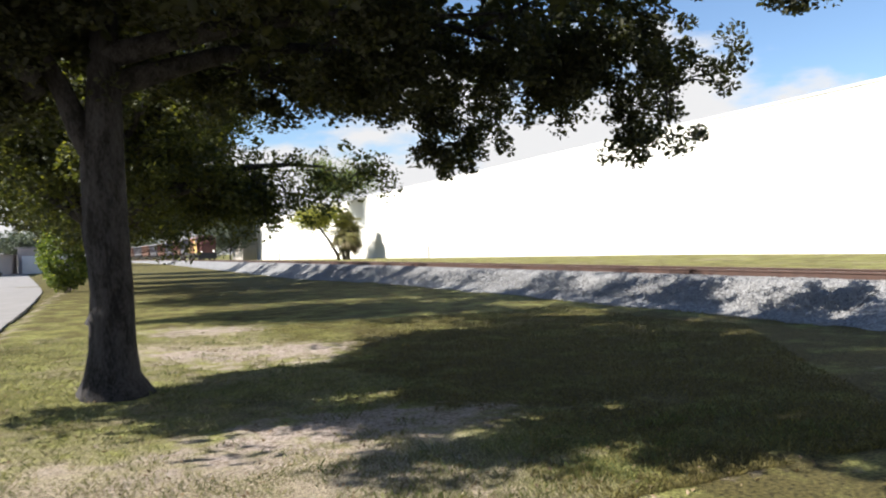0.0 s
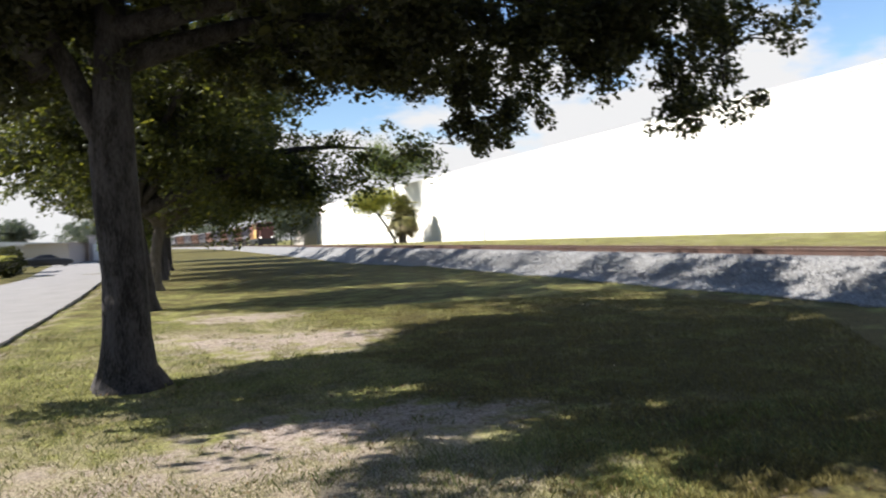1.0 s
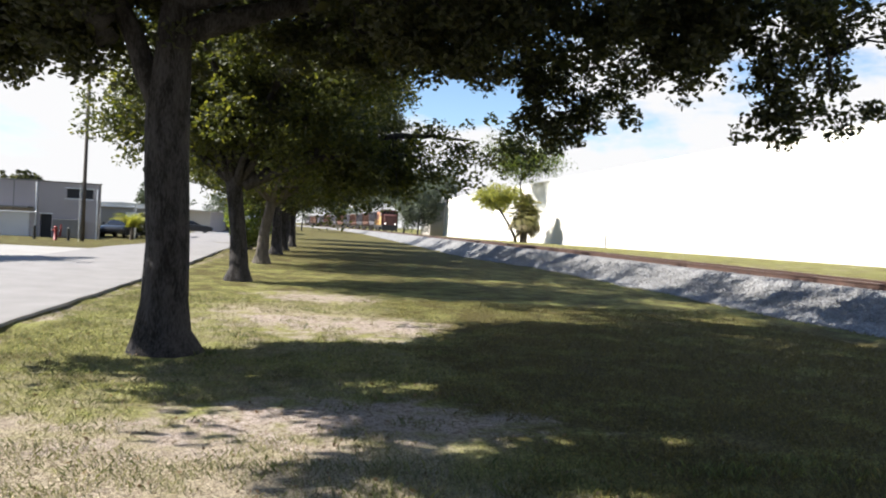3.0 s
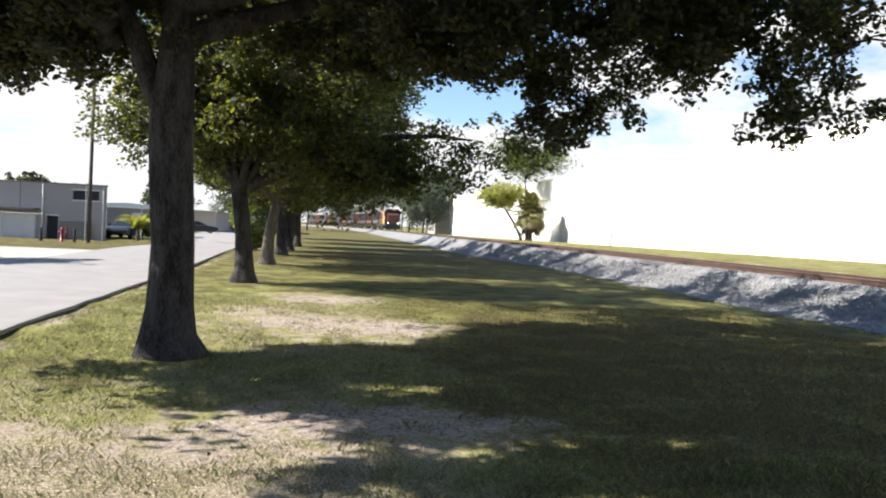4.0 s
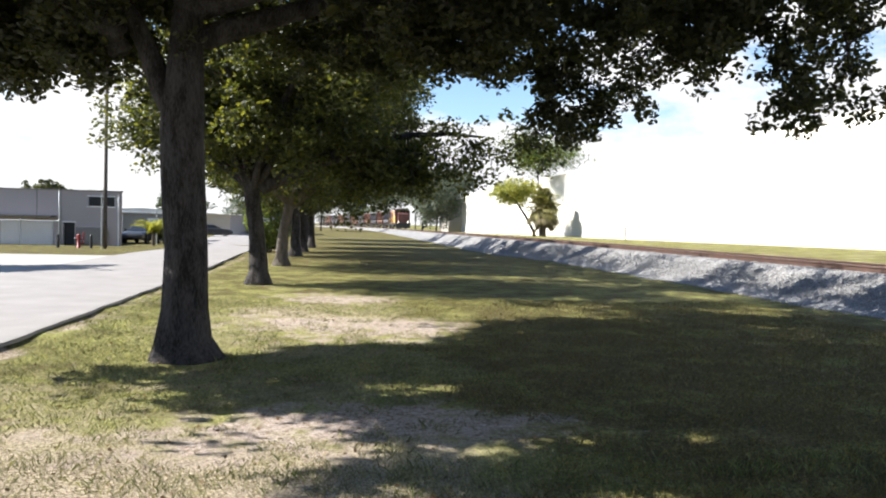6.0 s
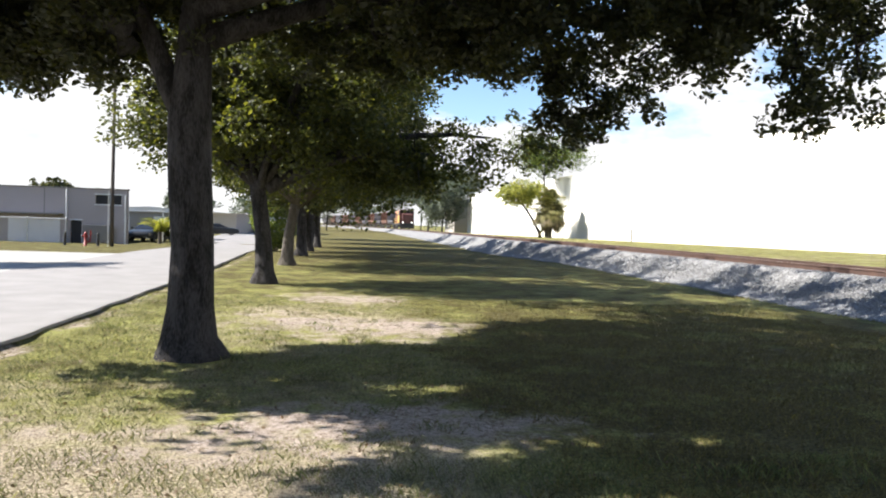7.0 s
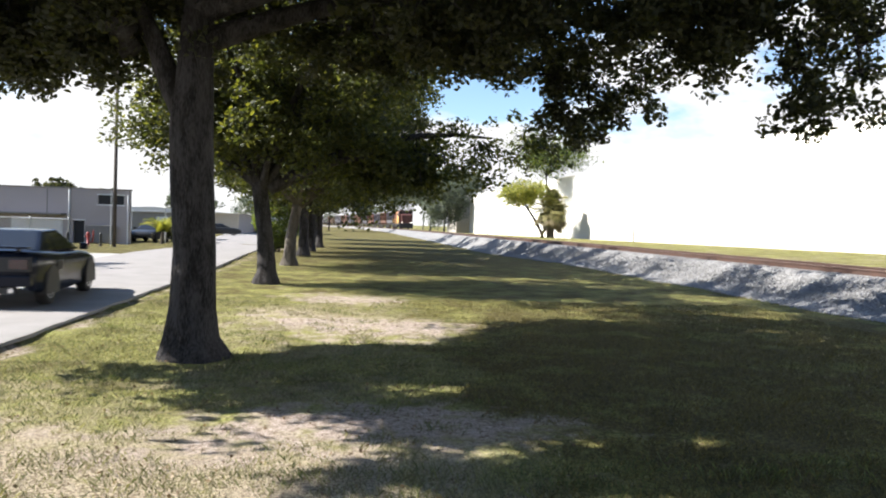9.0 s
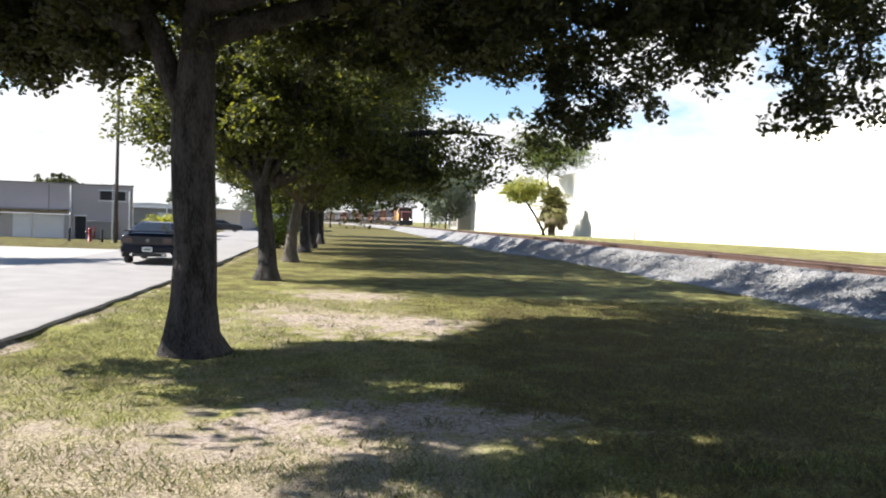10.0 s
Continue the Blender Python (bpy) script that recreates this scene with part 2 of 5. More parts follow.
GREY_WALL = material("grey_tan_stucco", (0.37, 0.335, 0.335), (0.31, 0.285, 0.285), 0.85, 0.6, 40, 0.2, 0.005, amount=0.35)
TAN_WALL = material("tan_block", (0.47, 0.43, 0.36), (0.40, 0.36, 0.30), 0.85, 0.6, 40, 0.2, 0.005, amount=0.35)
BROWN_WALL = material("brown_sheet", (0.34, 0.315, 0.29), (0.27, 0.25, 0.23), 0.8, 0.6, 20, 0.2)
DARK_PANE = material("dusty_dark_pane", (0.020, 0.021, 0.024), (0.030, 0.031, 0.034), 0.45, 2, 9, 0.0, spec=0.15)
TRIM = material("grey_trim", (0.20, 0.19, 0.185), (0.15, 0.145, 0.14), 0.7, 2, 30, 0.1)
WHITE_METAL = material("white_painted_metal", (0.74, 0.75, 0.77), (0.66, 0.67, 0.69), 0.5, 1.5, 20, 0.05)
GALV = material("galvanised_steel", (0.50, 0.51, 0.52), (0.38, 0.39, 0.40), 0.45, 6, 40, 0.05, metal=0.8)
DARK_GLASS = material("dark_glass", (0.012, 0.014, 0.017), (0.018, 0.020, 0.024), 0.06, 1, 4, 0.0, spec=0.3)
CAR_PAINT = material("dark_blue_paint", (0.007, 0.009, 0.017), (0.010, 0.012, 0.021), 0.22, 2, 30, 0.0, coat=0.04, spec=0.14)
CAR_GREY = material("charcoal_paint", (0.030, 0.031, 0.034), (0.024, 0.025, 0.027), 0.3, 2, 30, 0.0, coat=0.15, spec=0.25)
BLACK_PLASTIC = material("black_plastic", (0.012, 0.012, 0.013), (0.02, 0.02, 0.02), 0.6, 8, 50, 0.1)
RUBBER = material("rubber", (0.014, 0.014, 0.015), (0.026, 0.025, 0.024), 0.85, 8, 50, 0.2)
ALLOY = material("alloy", (0.52, 0.53, 0.55), (0.40, 0.41, 0.43), 0.3, 6, 30, 0.0, metal=0.9)
TAIL_RED = material("tail_lamp_red", (0.030, 0.004, 0.005), (0.020, 0.003, 0.004), 0.15, 6, 30, 0.0, coat=0.6)
CHROME = material("chrome", (0.75, 0.76, 0.78), (0.65, 0.66, 0.68), 0.12, 4, 20, 0.0, metal=1.0)
PLATE = material("plate_white", (0.62, 0.64, 0.64), (0.55, 0.57, 0.57), 0.5, 6, 40, 0.0)
INK = material("plate_ink", (0.05, 0.10, 0.09), None, 0.6, 6, 40, 0.0)
HYDRANT_RED = material("red_paint", (0.26, 0.028, 0.022), (0.17, 0.020, 0.018), 0.5, 8, 40, 0.1)
POLE_WOOD = bark_material("pole_wood", (0.105, 0.090, 0.078), (0.065, 0.056, 0.050))
LOCO_RED = material("dark_red_paint", (0.105, 0.034, 0.026), (0.070, 0.026, 0.022), 0.6, 1.2, 14, 0.1, amount=0.8)
LOCO_ORANGE = material("orange_paint", (0.38, 0.145, 0.055), (0.27, 0.105, 0.045), 0.6, 1.2, 14, 0.1)
LOCO_YELLOW = material("yellow_paint", (0.52, 0.36, 0.12), (0.42, 0.27, 0.09), 0.6, 1.2, 14, 0.1)
WAGON_RUST = material("wagon_rust", (0.150, 0.072, 0.046), (0.085, 0.048, 0.036), 0.8, 1.0, 9, 0.2, amount=0.8, spread=0.3)
WAGON_GREY = material("wagon_grey", (0.110, 0.105, 0.115), (0.075, 0.070, 0.078), 0.8, 1.0, 9, 0.2, amount=0.8, spread=0.3)
HEADLIGHT = glow("headlight_on", (1.0, 0.97, 0.88), 2.5)


# ---------------------------------------------------------------- mesh helpers
def finish(bm, name, mat, smooth=False):
    me = bpy.data.meshes.new(name)
    bmesh.ops.recalc_face_normals(bm, faces=bm.faces)
    for f in bm.faces:
        f.smooth = smooth
    bm.to_mesh(me)
    bm.free()
    for m in (mat if isinstance(mat, (list, tuple)) else [mat]):
        me.materials.append(m)
    return me


def part(name, bm, mat, parent, label="", smooth=False):
    ob = new(name, finish(bm, name, mat, smooth))
    ob.parent = parent
    if label:
        ob["label"] = label
    return ob


def solid(name, bm, mat, label, category, group="", kind="", smooth=False):
    return tagged(new(name, finish(bm, name, mat, smooth)), label, category, group, kind)


def thing(name, at, label, category, group="", kind="", rz=0.0):
    ob = new(name)
    ob.empty_display_size = 0.2
    ob.matrix_basis = pose(*at, 0, 0, rz)
    return tagged(ob, label, category, group, kind)


def box(bm, lo, hi, bevel=0.0, m=None):
    r = bmesh.ops.create_cube(bm, size=1)
    c, s = [(a + b) / 2 for a, b in zip(lo, hi)], [abs(b - a) for a, b in zip(lo, hi)]
    for v in r["verts"]:
        v.co = Vector([v.co[i] * s[i] + c[i] for i in range(3)])
    if bevel:
        es = list({e for v in r["verts"] for e in v.link_edges})
        bmesh.ops.bevel(bm, geom=es, offset=bevel, segments=2, affect="EDGES", profile=0.6)
    elif m is not None:
        for v in r["verts"]:
            v.co = m @ v.co
    return bm


def boxed(lo, hi, bevel=0.0):
    return box(bmesh.new(), lo, hi, bevel)


def tube(bm, pts, radii, seg=8, rough=0.0, flute=0.0, caps=True):
    """A tapered tube along a line of points."""
    pts = [Vector(p) for p in pts]
    rings = []
    for i, p in enumerate(pts):
        d = (pts[min(i + 1, len(pts) - 1)] - pts[max(i - 1, 0)]).normalized()
        side = d.cross(Vector((0.31, 0.95, 0.02))).normalized()
        up = side.cross(d)
        ring = []
        for k in range(seg):
            a = 2 * math.pi * k / seg
            w = side * math.cos(a) + up * math.sin(a)
            q = p + w * radii[i]
            r = radii[i] * (1 + rough * noise.noise(q * 2.3) + flute * math.sin(5 * a + 0.8) * max(0, 1 - i / 4))
            ring.append(bm.verts.new(p + w * r))
        rings.append(ring)
    for a, b in zip(rings, rings[1:]):
        for k in range(seg):
            bm.faces.new((a[k], a[(k + 1) % seg], b[(k + 1) % seg], b[k]))
    if caps:
        bm.faces.new(rings[0][::-1]); bm.faces.new(rings[-1])
    return bm


def prism(bm, outline, a0, a1, axis="x"):
    """An outline of (u, v) drawn out along an axis: x: (y, z); y: (x, z); z: (x, y)."""
    put = {"x": lambda u, v, a: (a, u, v), "y": lambda u, v, a: (u, a, v), "z": lambda u, v, a: (u, v, a)}[axis]
    lo, hi = [bm.verts.new(put(u, v, a0)) for u, v in outline], [bm.verts.new(put(u, v, a1)) for u, v in outline]
    n = len(outline)
    bm.faces.new(lo[::-1]); bm.faces.new(hi)
    for k in range(n):
        bm.faces.new((lo[k], lo[(k + 1) % n], hi[(k + 1) % n], hi[k]))
    return bm


def quads_mesh(name, verts, per, mat):
    """A mesh of many polygons of `per` corners each, from an array of corners."""
    v = np.asarray(verts, dtype=np.float32).reshape(-1, 3)
    n = len(v) // per
    me = bpy.data.meshes.new(name)
    me.vertices.add(len(v)); me.vertices.foreach_set("co", v.ravel())
    me.loops.add(len(v)); me.loops.foreach_set("vertex_index", np.arange(len(v), dtype=np.int32))
    me.polygons.add(n)
    me.polygons.foreach_set("loop_start", np.arange(0, len(v), per, dtype=np.int32))
    me.polygons.foreach_set("loop_total", np.full(n, per, dtype=np.int32))
    me.update(calc_edges=True)
    me.materials.append(mat)
    return me


def leaves(name, centres, length, rng, mat, width=0.55, droop=0.3):
    """Folded leaves, each of two faces that share a rib, turned every way."""
    c = np.asarray(centres, dtype=np.float64)
    n = len(c)
    d = rng.normal(size=(n, 3)); d[:, 2] = d[:, 2] * 0.6 - droop
    d /= np.linalg.norm(d, axis=1, keepdims=True)
    s = np.cross(d, rng.normal(size=(n, 3))); s /= np.linalg.norm(s, axis=1, keepdims=True)
    u = np.cross(s, d)
    L = (length * rng.uniform(0.65, 1.25, n))[:, None]
    w = L * width * 0.5
    base, tip = c - d * L * 0.5, c + d * L * 0.5
    m1, m2 = c - d * L * 0.12 + s * w + u * w * 0.45, c - d * L * 0.12 - s * w + u * w * 0.45
    t1, t2 = c + d * L * 0.24 + s * w * 0.75 + u * w * 0.3, c + d * L * 0.24 - s * w * 0.75 + u * w * 0.3
    v = np.stack([base, m1, t1, tip, t2, m2], axis=1).reshape(-1, 3).astype(np.float32)
    me = bpy.data.meshes.new(name)
    k = np.arange(n, dtype=np.int32)[:, None] * 6
    idx = (k + np.array([[0, 1, 2, 3, 0, 3, 4, 5]], dtype=np.int32)).ravel()
    me.vertices.add(len(v)); me.vertices.foreach_set("co", v.ravel())
    me.loops.add(len(idx)); me.loops.foreach_set("vertex_index", idx)
    me.polygons.add(2 * n)
    me.polygons.foreach_set("loop_start", np.arange(0, len(idx), 4, dtype=np.int32))
    me.polygons.foreach_set("loop_total", np.full(2 * n, 4, dtype=np.int32))
    me.update(calc_edges=True)
    me.materials.append(mat)
    return me


def smooth(a, b, x):
    t = min(1, max(0, (x - a) / (b - a)))
    return t * t * (3 - 2 * t)


# ---------------------------------------------------------------- the lie of the land
TRACK_X, TOE_X = 13.75, 10.8


def track_shift(y):
    """The far track curves gently to the left."""
    return -0.0006 * max(0, y - 150) ** 2


def rail_z(y):
    return 0.93 - 0.0022 * max(0, y - 40)


def verge_z(y):
    return 1.02 - 0.006 * max(0, min(y, 150) - 30)


def road_shift(y):
    """How far the road has bent to the left at y."""
    return 0 if y < 18 else (-0.0012 * (y - 18) ** 2 if y < 60 else -2.117 - 0.10 * (y - 60))


def ground_z(x, y):
    z = -0.3 * smooth(32, 55, y)
    if x > TOE_X - 0.6:
        z = z + (verge_z(y) - 0.12 - z) * smooth(TOE_X - 0.6, 16.5, x) + 0.12 * smooth(16.5, 24, x)
    if -4.1 + road_shift(y) < x < TOE_X:
        z -= 0.055 * math.exp(-((x + 4.02 - road_shift(y)) / 0.15) ** 2)
        z += 0.035 * noise.noise((x * 0.6, y * 0.6, 0)) + 0.012 * noise.noise((x * 2.4, y * 2.4, 3))
    return z


def bare(x, y):
    """How bare the sandy soil is: worn places under and between the trees."""
    b = 0.30 * math.exp(-((x + 1.7) ** 2 + (y - 9.1) ** 2) / 1.2)
    b += 0.80 * math.exp(-((x - 0.4) / 1.9) ** 2 - ((y - 6.1) / 0.75) ** 2)
    b += 0.30 * math.exp(-((x + 1.2) / 1.3) ** 2 - ((y - 5.2) / 0.6) ** 2)
    b += 0.62 * math.exp(-((x - 0.3) / 2.6) ** 2 - ((y - 12.0) / 1.7) ** 2)
    b += 0.62 * math.exp(-((x - 0.2) / 1.8) ** 2 - ((y - 16.4) / 1.3) ** 2)
    b += 0.16 * math.exp(-((x + 1.4) / 1.6) ** 2 - ((y - 4.2) / 1.2) ** 2)
    b += 0.40 * math.exp(-((x + 3.9) / 0.35) ** 2)
    b += 0.30 * noise.noise((x * 0.5, y * 0.8, 7.0))
    return max(0, min(1, b + 0.08))


def dry_and_shade(x, y):
    """How much of the turf has gone to straw, lowered under the trees to paint in their shade."""
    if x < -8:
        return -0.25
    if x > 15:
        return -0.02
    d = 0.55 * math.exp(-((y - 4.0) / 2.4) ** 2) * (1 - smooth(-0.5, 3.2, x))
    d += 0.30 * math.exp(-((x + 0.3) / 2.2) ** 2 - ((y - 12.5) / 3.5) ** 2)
    # tree shade put into the turf colour: darker right of the near trunk
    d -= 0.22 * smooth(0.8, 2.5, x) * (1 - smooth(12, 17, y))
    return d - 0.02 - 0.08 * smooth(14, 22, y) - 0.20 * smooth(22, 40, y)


def lines(*spans):
    out = []
    for a, b, n in spans:
        out += [a + (b - a) * k / n for k in range(n)]
    return out + [spans[-1][1]]


def build_ground():
    xs = lines((-900, -60, 10), (-60, -12, 12), (-12, -4.3, 10), (-4.3, 11, 92), (11, 17, 16), (17, 30, 10), (30, 90, 8), (90, 900, 8))
    ys = lines((-400, -20, 10), (-20, 2, 14), (2, 20, 110), (20, 60, 60), (60, 200, 28), (200, 1500, 12))
    vs = [(x, y, ground_z(x, y)) for y in ys for x in xs]
    w = len(xs)
    fs = [(j * w + i, j * w + i + 1, (j + 1) * w + i + 1, (j + 1) * w + i) for j in range(len(ys) - 1) for i in range(w - 1)]
    me = bpy.data.meshes.new("ground")
    me.from_pydata(vs, [], fs)
    at = me.attributes.new("bare", "FLOAT", "POINT")
    at.data.foreach_set("value", [bare(x, y) if -30 < x < 11 and -10 < y < 70 else 0.1 for x, y, z in vs])
    # straw amount, with the painted tree shade taken off it
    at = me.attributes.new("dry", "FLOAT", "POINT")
    at.data.foreach_set("value", [dry_and_shade(x, y) for x, y, z in vs])
    me.polygons.foreach_set("use_smooth", [True] * len(fs))
    me.materials.append(LAWN)
    tagged(new("ground", me), "patchy green and straw lawn with bare sandy spots", "ground", kind="structure")


def build_road():
    bm = bmesh.new()
    rows = []
    for y in lines((-90, 0, 18), (0, 30, 120), (30, 100, 60), (100, 260, 20)):
        s = road_shift(y)
        wig = 0.05 * noise.noise((y * 1.1, 0, 0)) + 0.035 * noise.noise((y * 4.0, 5, 0))
        z = ground_z(-6, y) + 0.045
        xr, xl = -4.12 + s + wig, -8.95 + s
        rows.append([bm.verts.new(p) for p in ((xr + 0.03, y, z - 0.16), (xr, y, z - 0.006), (xr - 0.05, y, z), (xr - 2.4, y, z + 0.02), (xl, y, z), (xl, y, z - 0.16))])
    for a, b in zip(rows, rows[1:]):
        for k in range(5):
            bm.faces.new((a[k], a[k + 1], b[k + 1], b[k]))
    solid("road", bm, ASPHALT, "pale worn asphalt road with a ragged edge", "road", kind="structure")
    bm = boxed((-40, -40, -0.12), (-9.0, 33.2, 0.012))
    solid("pavement", bm, CONCRETE, "pale concrete apron beside the road", "pavement", kind="structure")
    # the turf falls a little short of the road: a shallow gutter of soil shows the slab's edge


def build_track():
    track = thing("railway_track", (0, 0, 0), "single rusty railway track on a bank of pale ballast", "railway track", kind="structure")
    bm = bmesh.new()
    rows = []
    for y in lines((-60, 2, 20), (2, 60, 190), (60, 140, 60), (140, 520, 30)):
        top, g = rail_z(y) - 0.19, ground_z(TOE_X - 0.6, y)
        w = 0.30 * noise.noise((y * 0.35, 2, 0)) + 0.14 * noise.noise((y * 1.5, 2, 4))
        prof = [(TOE_X - 0.25 + w, g - 0.05), (TOE_X + 0.1 + w, g + 0.07), (TOE_X + 0.8 + w * .5, g + (top - g) * 0.45), (TOE_X + 1.45, g + (top - g) * 0.92), (12.35, top + 0.02), (13.0, top + .035), (14.5, top + .035), (15.2, top), (16.4, verge_z(y) - 0.2), (16.9, verge_z(y) - 0.3)]
        rows.append([bm.verts.new((x + track_shift(y), y, z + 0.035 * noise.noise((x * 3, y * 3, 1)))) for x, z in prof])
    for a, b in zip(rows, rows[1:]):
        for k in range(len(a) - 1):
            bm.faces.new((a[k], a[k + 1], b[k + 1], b[k]))
    part("ballast", bm, BALLAST, track, "bank of pale crushed stone", smooth=True)
    # rails: foot, web and head
    prof = [(-.07, 0), (.07, 0), (.07, .012), (.012, .03), (.012, .125), (.036, .135), (.036, .168), (.028, .175), (-.028, .175), (-.036, .168), (-.036, .135), (-.012, .125), (-.012, .03), (-.07, .012)]
    for x0 in (TRACK_X - 0.755, TRACK_X + 0.755):
        bm = bmesh.new()
        rings = [[bm.verts.new((x0 + u + track_shift(y), y, rail_z(y) - 0.175 + v)) for u, v in prof] for y in (-60, 10, 25, 40, 80, 140, *range(160, 521, 20))]
        for a, b in zip(rings, rings[1:]):
            for k in range(len(prof)):
                f = bm.faces.new((a[k], a[(k + 1) % len(prof)], b[(k + 1) % len(prof)], b[k]))
                f.material_index = 1 if k == 7 else 0
        part("rail", bm, [RUST, RAILTOP], track, "rust-brown steel rail with a worn head")
    # ties: the nearest are single pieces
    tie = finish(boxed((-1.3, -0.11, -0.18), (1.3, 0.11, 0), 0.012), "tie", TIE)
    n = 0
    y = 4.0
    far = bmesh.new()
    while y < 200:
        j = random.uniform(-0.05, 0.05)
        z = rail_z(y) - 0.172
        if y < 100:
            ob = new("tie", tie)
            ob.parent = track
            ob.matrix_basis = pose(TRACK_X + j, y, z, 0, 0, random.uniform(-1.5, 1.5))
            n += 1
        else:
            box(far, (TRACK_X - 1.3 + track_shift(y), y - .11, z - .18), (TRACK_X + 1.3 + track_shift(y), y + .11, z))
        y += 0.53
    part("ties_beyond", far, TIE, track)["kind"] = "stuff"


build_ground()
build_road()
build_track()


# ---------------------------------------------------------------- trees
def crown_points(rng, boughs, clusters, per, sigma, clump=8, gaps=0.0):
    """Leaf places in tufts along and around boughs: (start, end, (rx, ry, rz), share)."""
    tot = sum(b[3] for b in boughs)
    pts, tufts = [], []
    for a, b, r, share in boughs:
        n = max(1, round(clusters * share / tot))
        a, b = np.array(a), np.array(b)
        f = rng.uniform(0.32 if np.linalg.norm(b - a) > 1.6 else 0.02, 1.06, n) ** 0.75
        f[0] = 1.0
        q = rng.normal(size=(n, 3)); q /= np.linalg.norm(q, axis=1, keepdims=True)
        q *= rng.uniform(0.25, 1.0, n)[:, None] ** 0.5
        m = max(1, n // clump)
        q[0] *= 0.2
        heart = a + (b - a) * f[:m, None] + q[:m] * np.array(r)
        c = heart[np.arange(n) % m] + rng.normal(size=(n, 3)) * (sigma * 2.0, sigma * 2.0, sigma * 1.6)
        tufts.append(c)
        m = (per * rng.uniform(0.5, 1.4, n)).astype(int)  # leaves in each tuft
        for k in range(n):
            # small openings in the crown, cut along the sun's rays to fleck the lawn
            g = c[k] - np.array(SUN_DIR) * (c[k][2] / SUN_DIR.z)
            if gaps and noise.noise((g[0] * 0.75, g[1] * 2.6, 9.3)) > gaps:
                continue
            s = sigma * rng.uniform(0.7, 1.3)
            p = rng.normal(size=(m[k], 3))
            p *= (rng.uniform(0, 1, m[k]) ** 0.42 / np.linalg.norm(p, axis=1))[:, None] * (s * 1.9, s * 1.9, s * 1.5)
            p[:, 2] -= 0.25 * np.abs(p[:, 0])
            pts.append(c[k] + p)
    return np.concatenate(pts), np.concatenate(tufts)


def curve_to(a, b, sag, n=6):
    a, b = Vector(a), Vector(b)
    out = []
    for k in range(n + 1):
        f = k / n
        p = a.lerp(b, f)
        p.z += sag * math.sin(math.pi * f) + 0.05 * noise.noise(p * 1.3)
        p.x += 0.08 * noise.noise(p * 1.1 + Vector((3, 0, 0)))
        out.append(p)
    return out


def tree(name, at, trunk_pts, trunk_r, boughs, clusters, per, sigma, leaf, label, seed, leaf_mat=None, bark=None, group="row of shade trees", limb_r=0.16, twigs=True, upper=(), upper_clusters=0, upper_leaf=0.17, clump=8, gaps=0.0):
    """All points are in the tree's own space, with the foot of the trunk at its origin."""
    leaf_mat, bark = leaf_mat or LEAF, bark or BARK
    rng = np.random.default_rng(seed)
    t = thing(name, at, label, "tree", group)
    bm = bmesh.new()
    tube(bm, trunk_pts, trunk_r, 16, 0.10, 0.10)
    part("trunk", bm, bark, t, "furrowed grey-brown bark", smooth=True)
    pts, tufts = crown_points(rng, boughs, clusters, per, sigma, max(5, clump // 2))
    for i, (a, b, r, share) in enumerate(boughs):
        bm = bmesh.new()
        ln = (Vector(b) - Vector(a)).length
        line = curve_to(a, b, 0.10 * ln, 7)
        r0 = limb_r * (0.5 + 0.5 * min(1, ln / 5)) * (1 if share > 3.5 else 0.2) * (1.4 if i == 0 else 1)
        tube(bm, line[:7], [r0 * (1 - 0.97 * k / 6.5) + 0.006 for k in range(7)], 8, 0.12)
        part("limb", bm, bark, t, smooth=True)
    if twigs:
        bm = bmesh.new()
        base = np.array([tuple(q) for a, b, r, s in boughs for q in curve_to(a, b, 0.10 * (Vector(b) - Vector(a)).length, 7)])
        for c in tufts[:: max(1, len(tufts) // 420)]:
            k = np.argmin(((base - c) ** 2).sum(1))
            p0, p1 = Vector(base[k]), Vector(c)
            mid = p0.lerp(p1, 0.5) + Vector((0, 0, 0.08))
            tube(bm, (p0, mid, p1), (0.022, 0.014, 0.005), 4, caps=False)
        ob = part("fine_branching", bm, bark, t)
        ob["kind"] = "stuff"
    if upper:
        high, _ = crown_points(rng, upper, upper_clusters, 30, 0.17, clump, gaps)
        for a, b, rr, share in upper:
            bm = bmesh.new()
            tube(bm, curve_to(a, b, 0.3, 7)[:7], [limb_r * 0.8 * (1 - 0.9 * k / 6.5) for k in range(7)], 6, 0.1)
            part("limb", bm, bark, t, smooth=True)
        uc = new("upper_crown", leaves("upper_crown", high, upper_leaf, rng, leaf_mat))
        uc.parent, uc["kind"] = t, "stuff"
    cr = new("crown", leaves("crown", pts, leaf, rng, leaf_mat))
    cr.parent = t
    cr["kind"] = "stuff"
    cr["label"] = "dense crown of small dark leaves" if leaf_mat in (LEAF, LEAF_THIN) else "crown of light leaves"
    return t


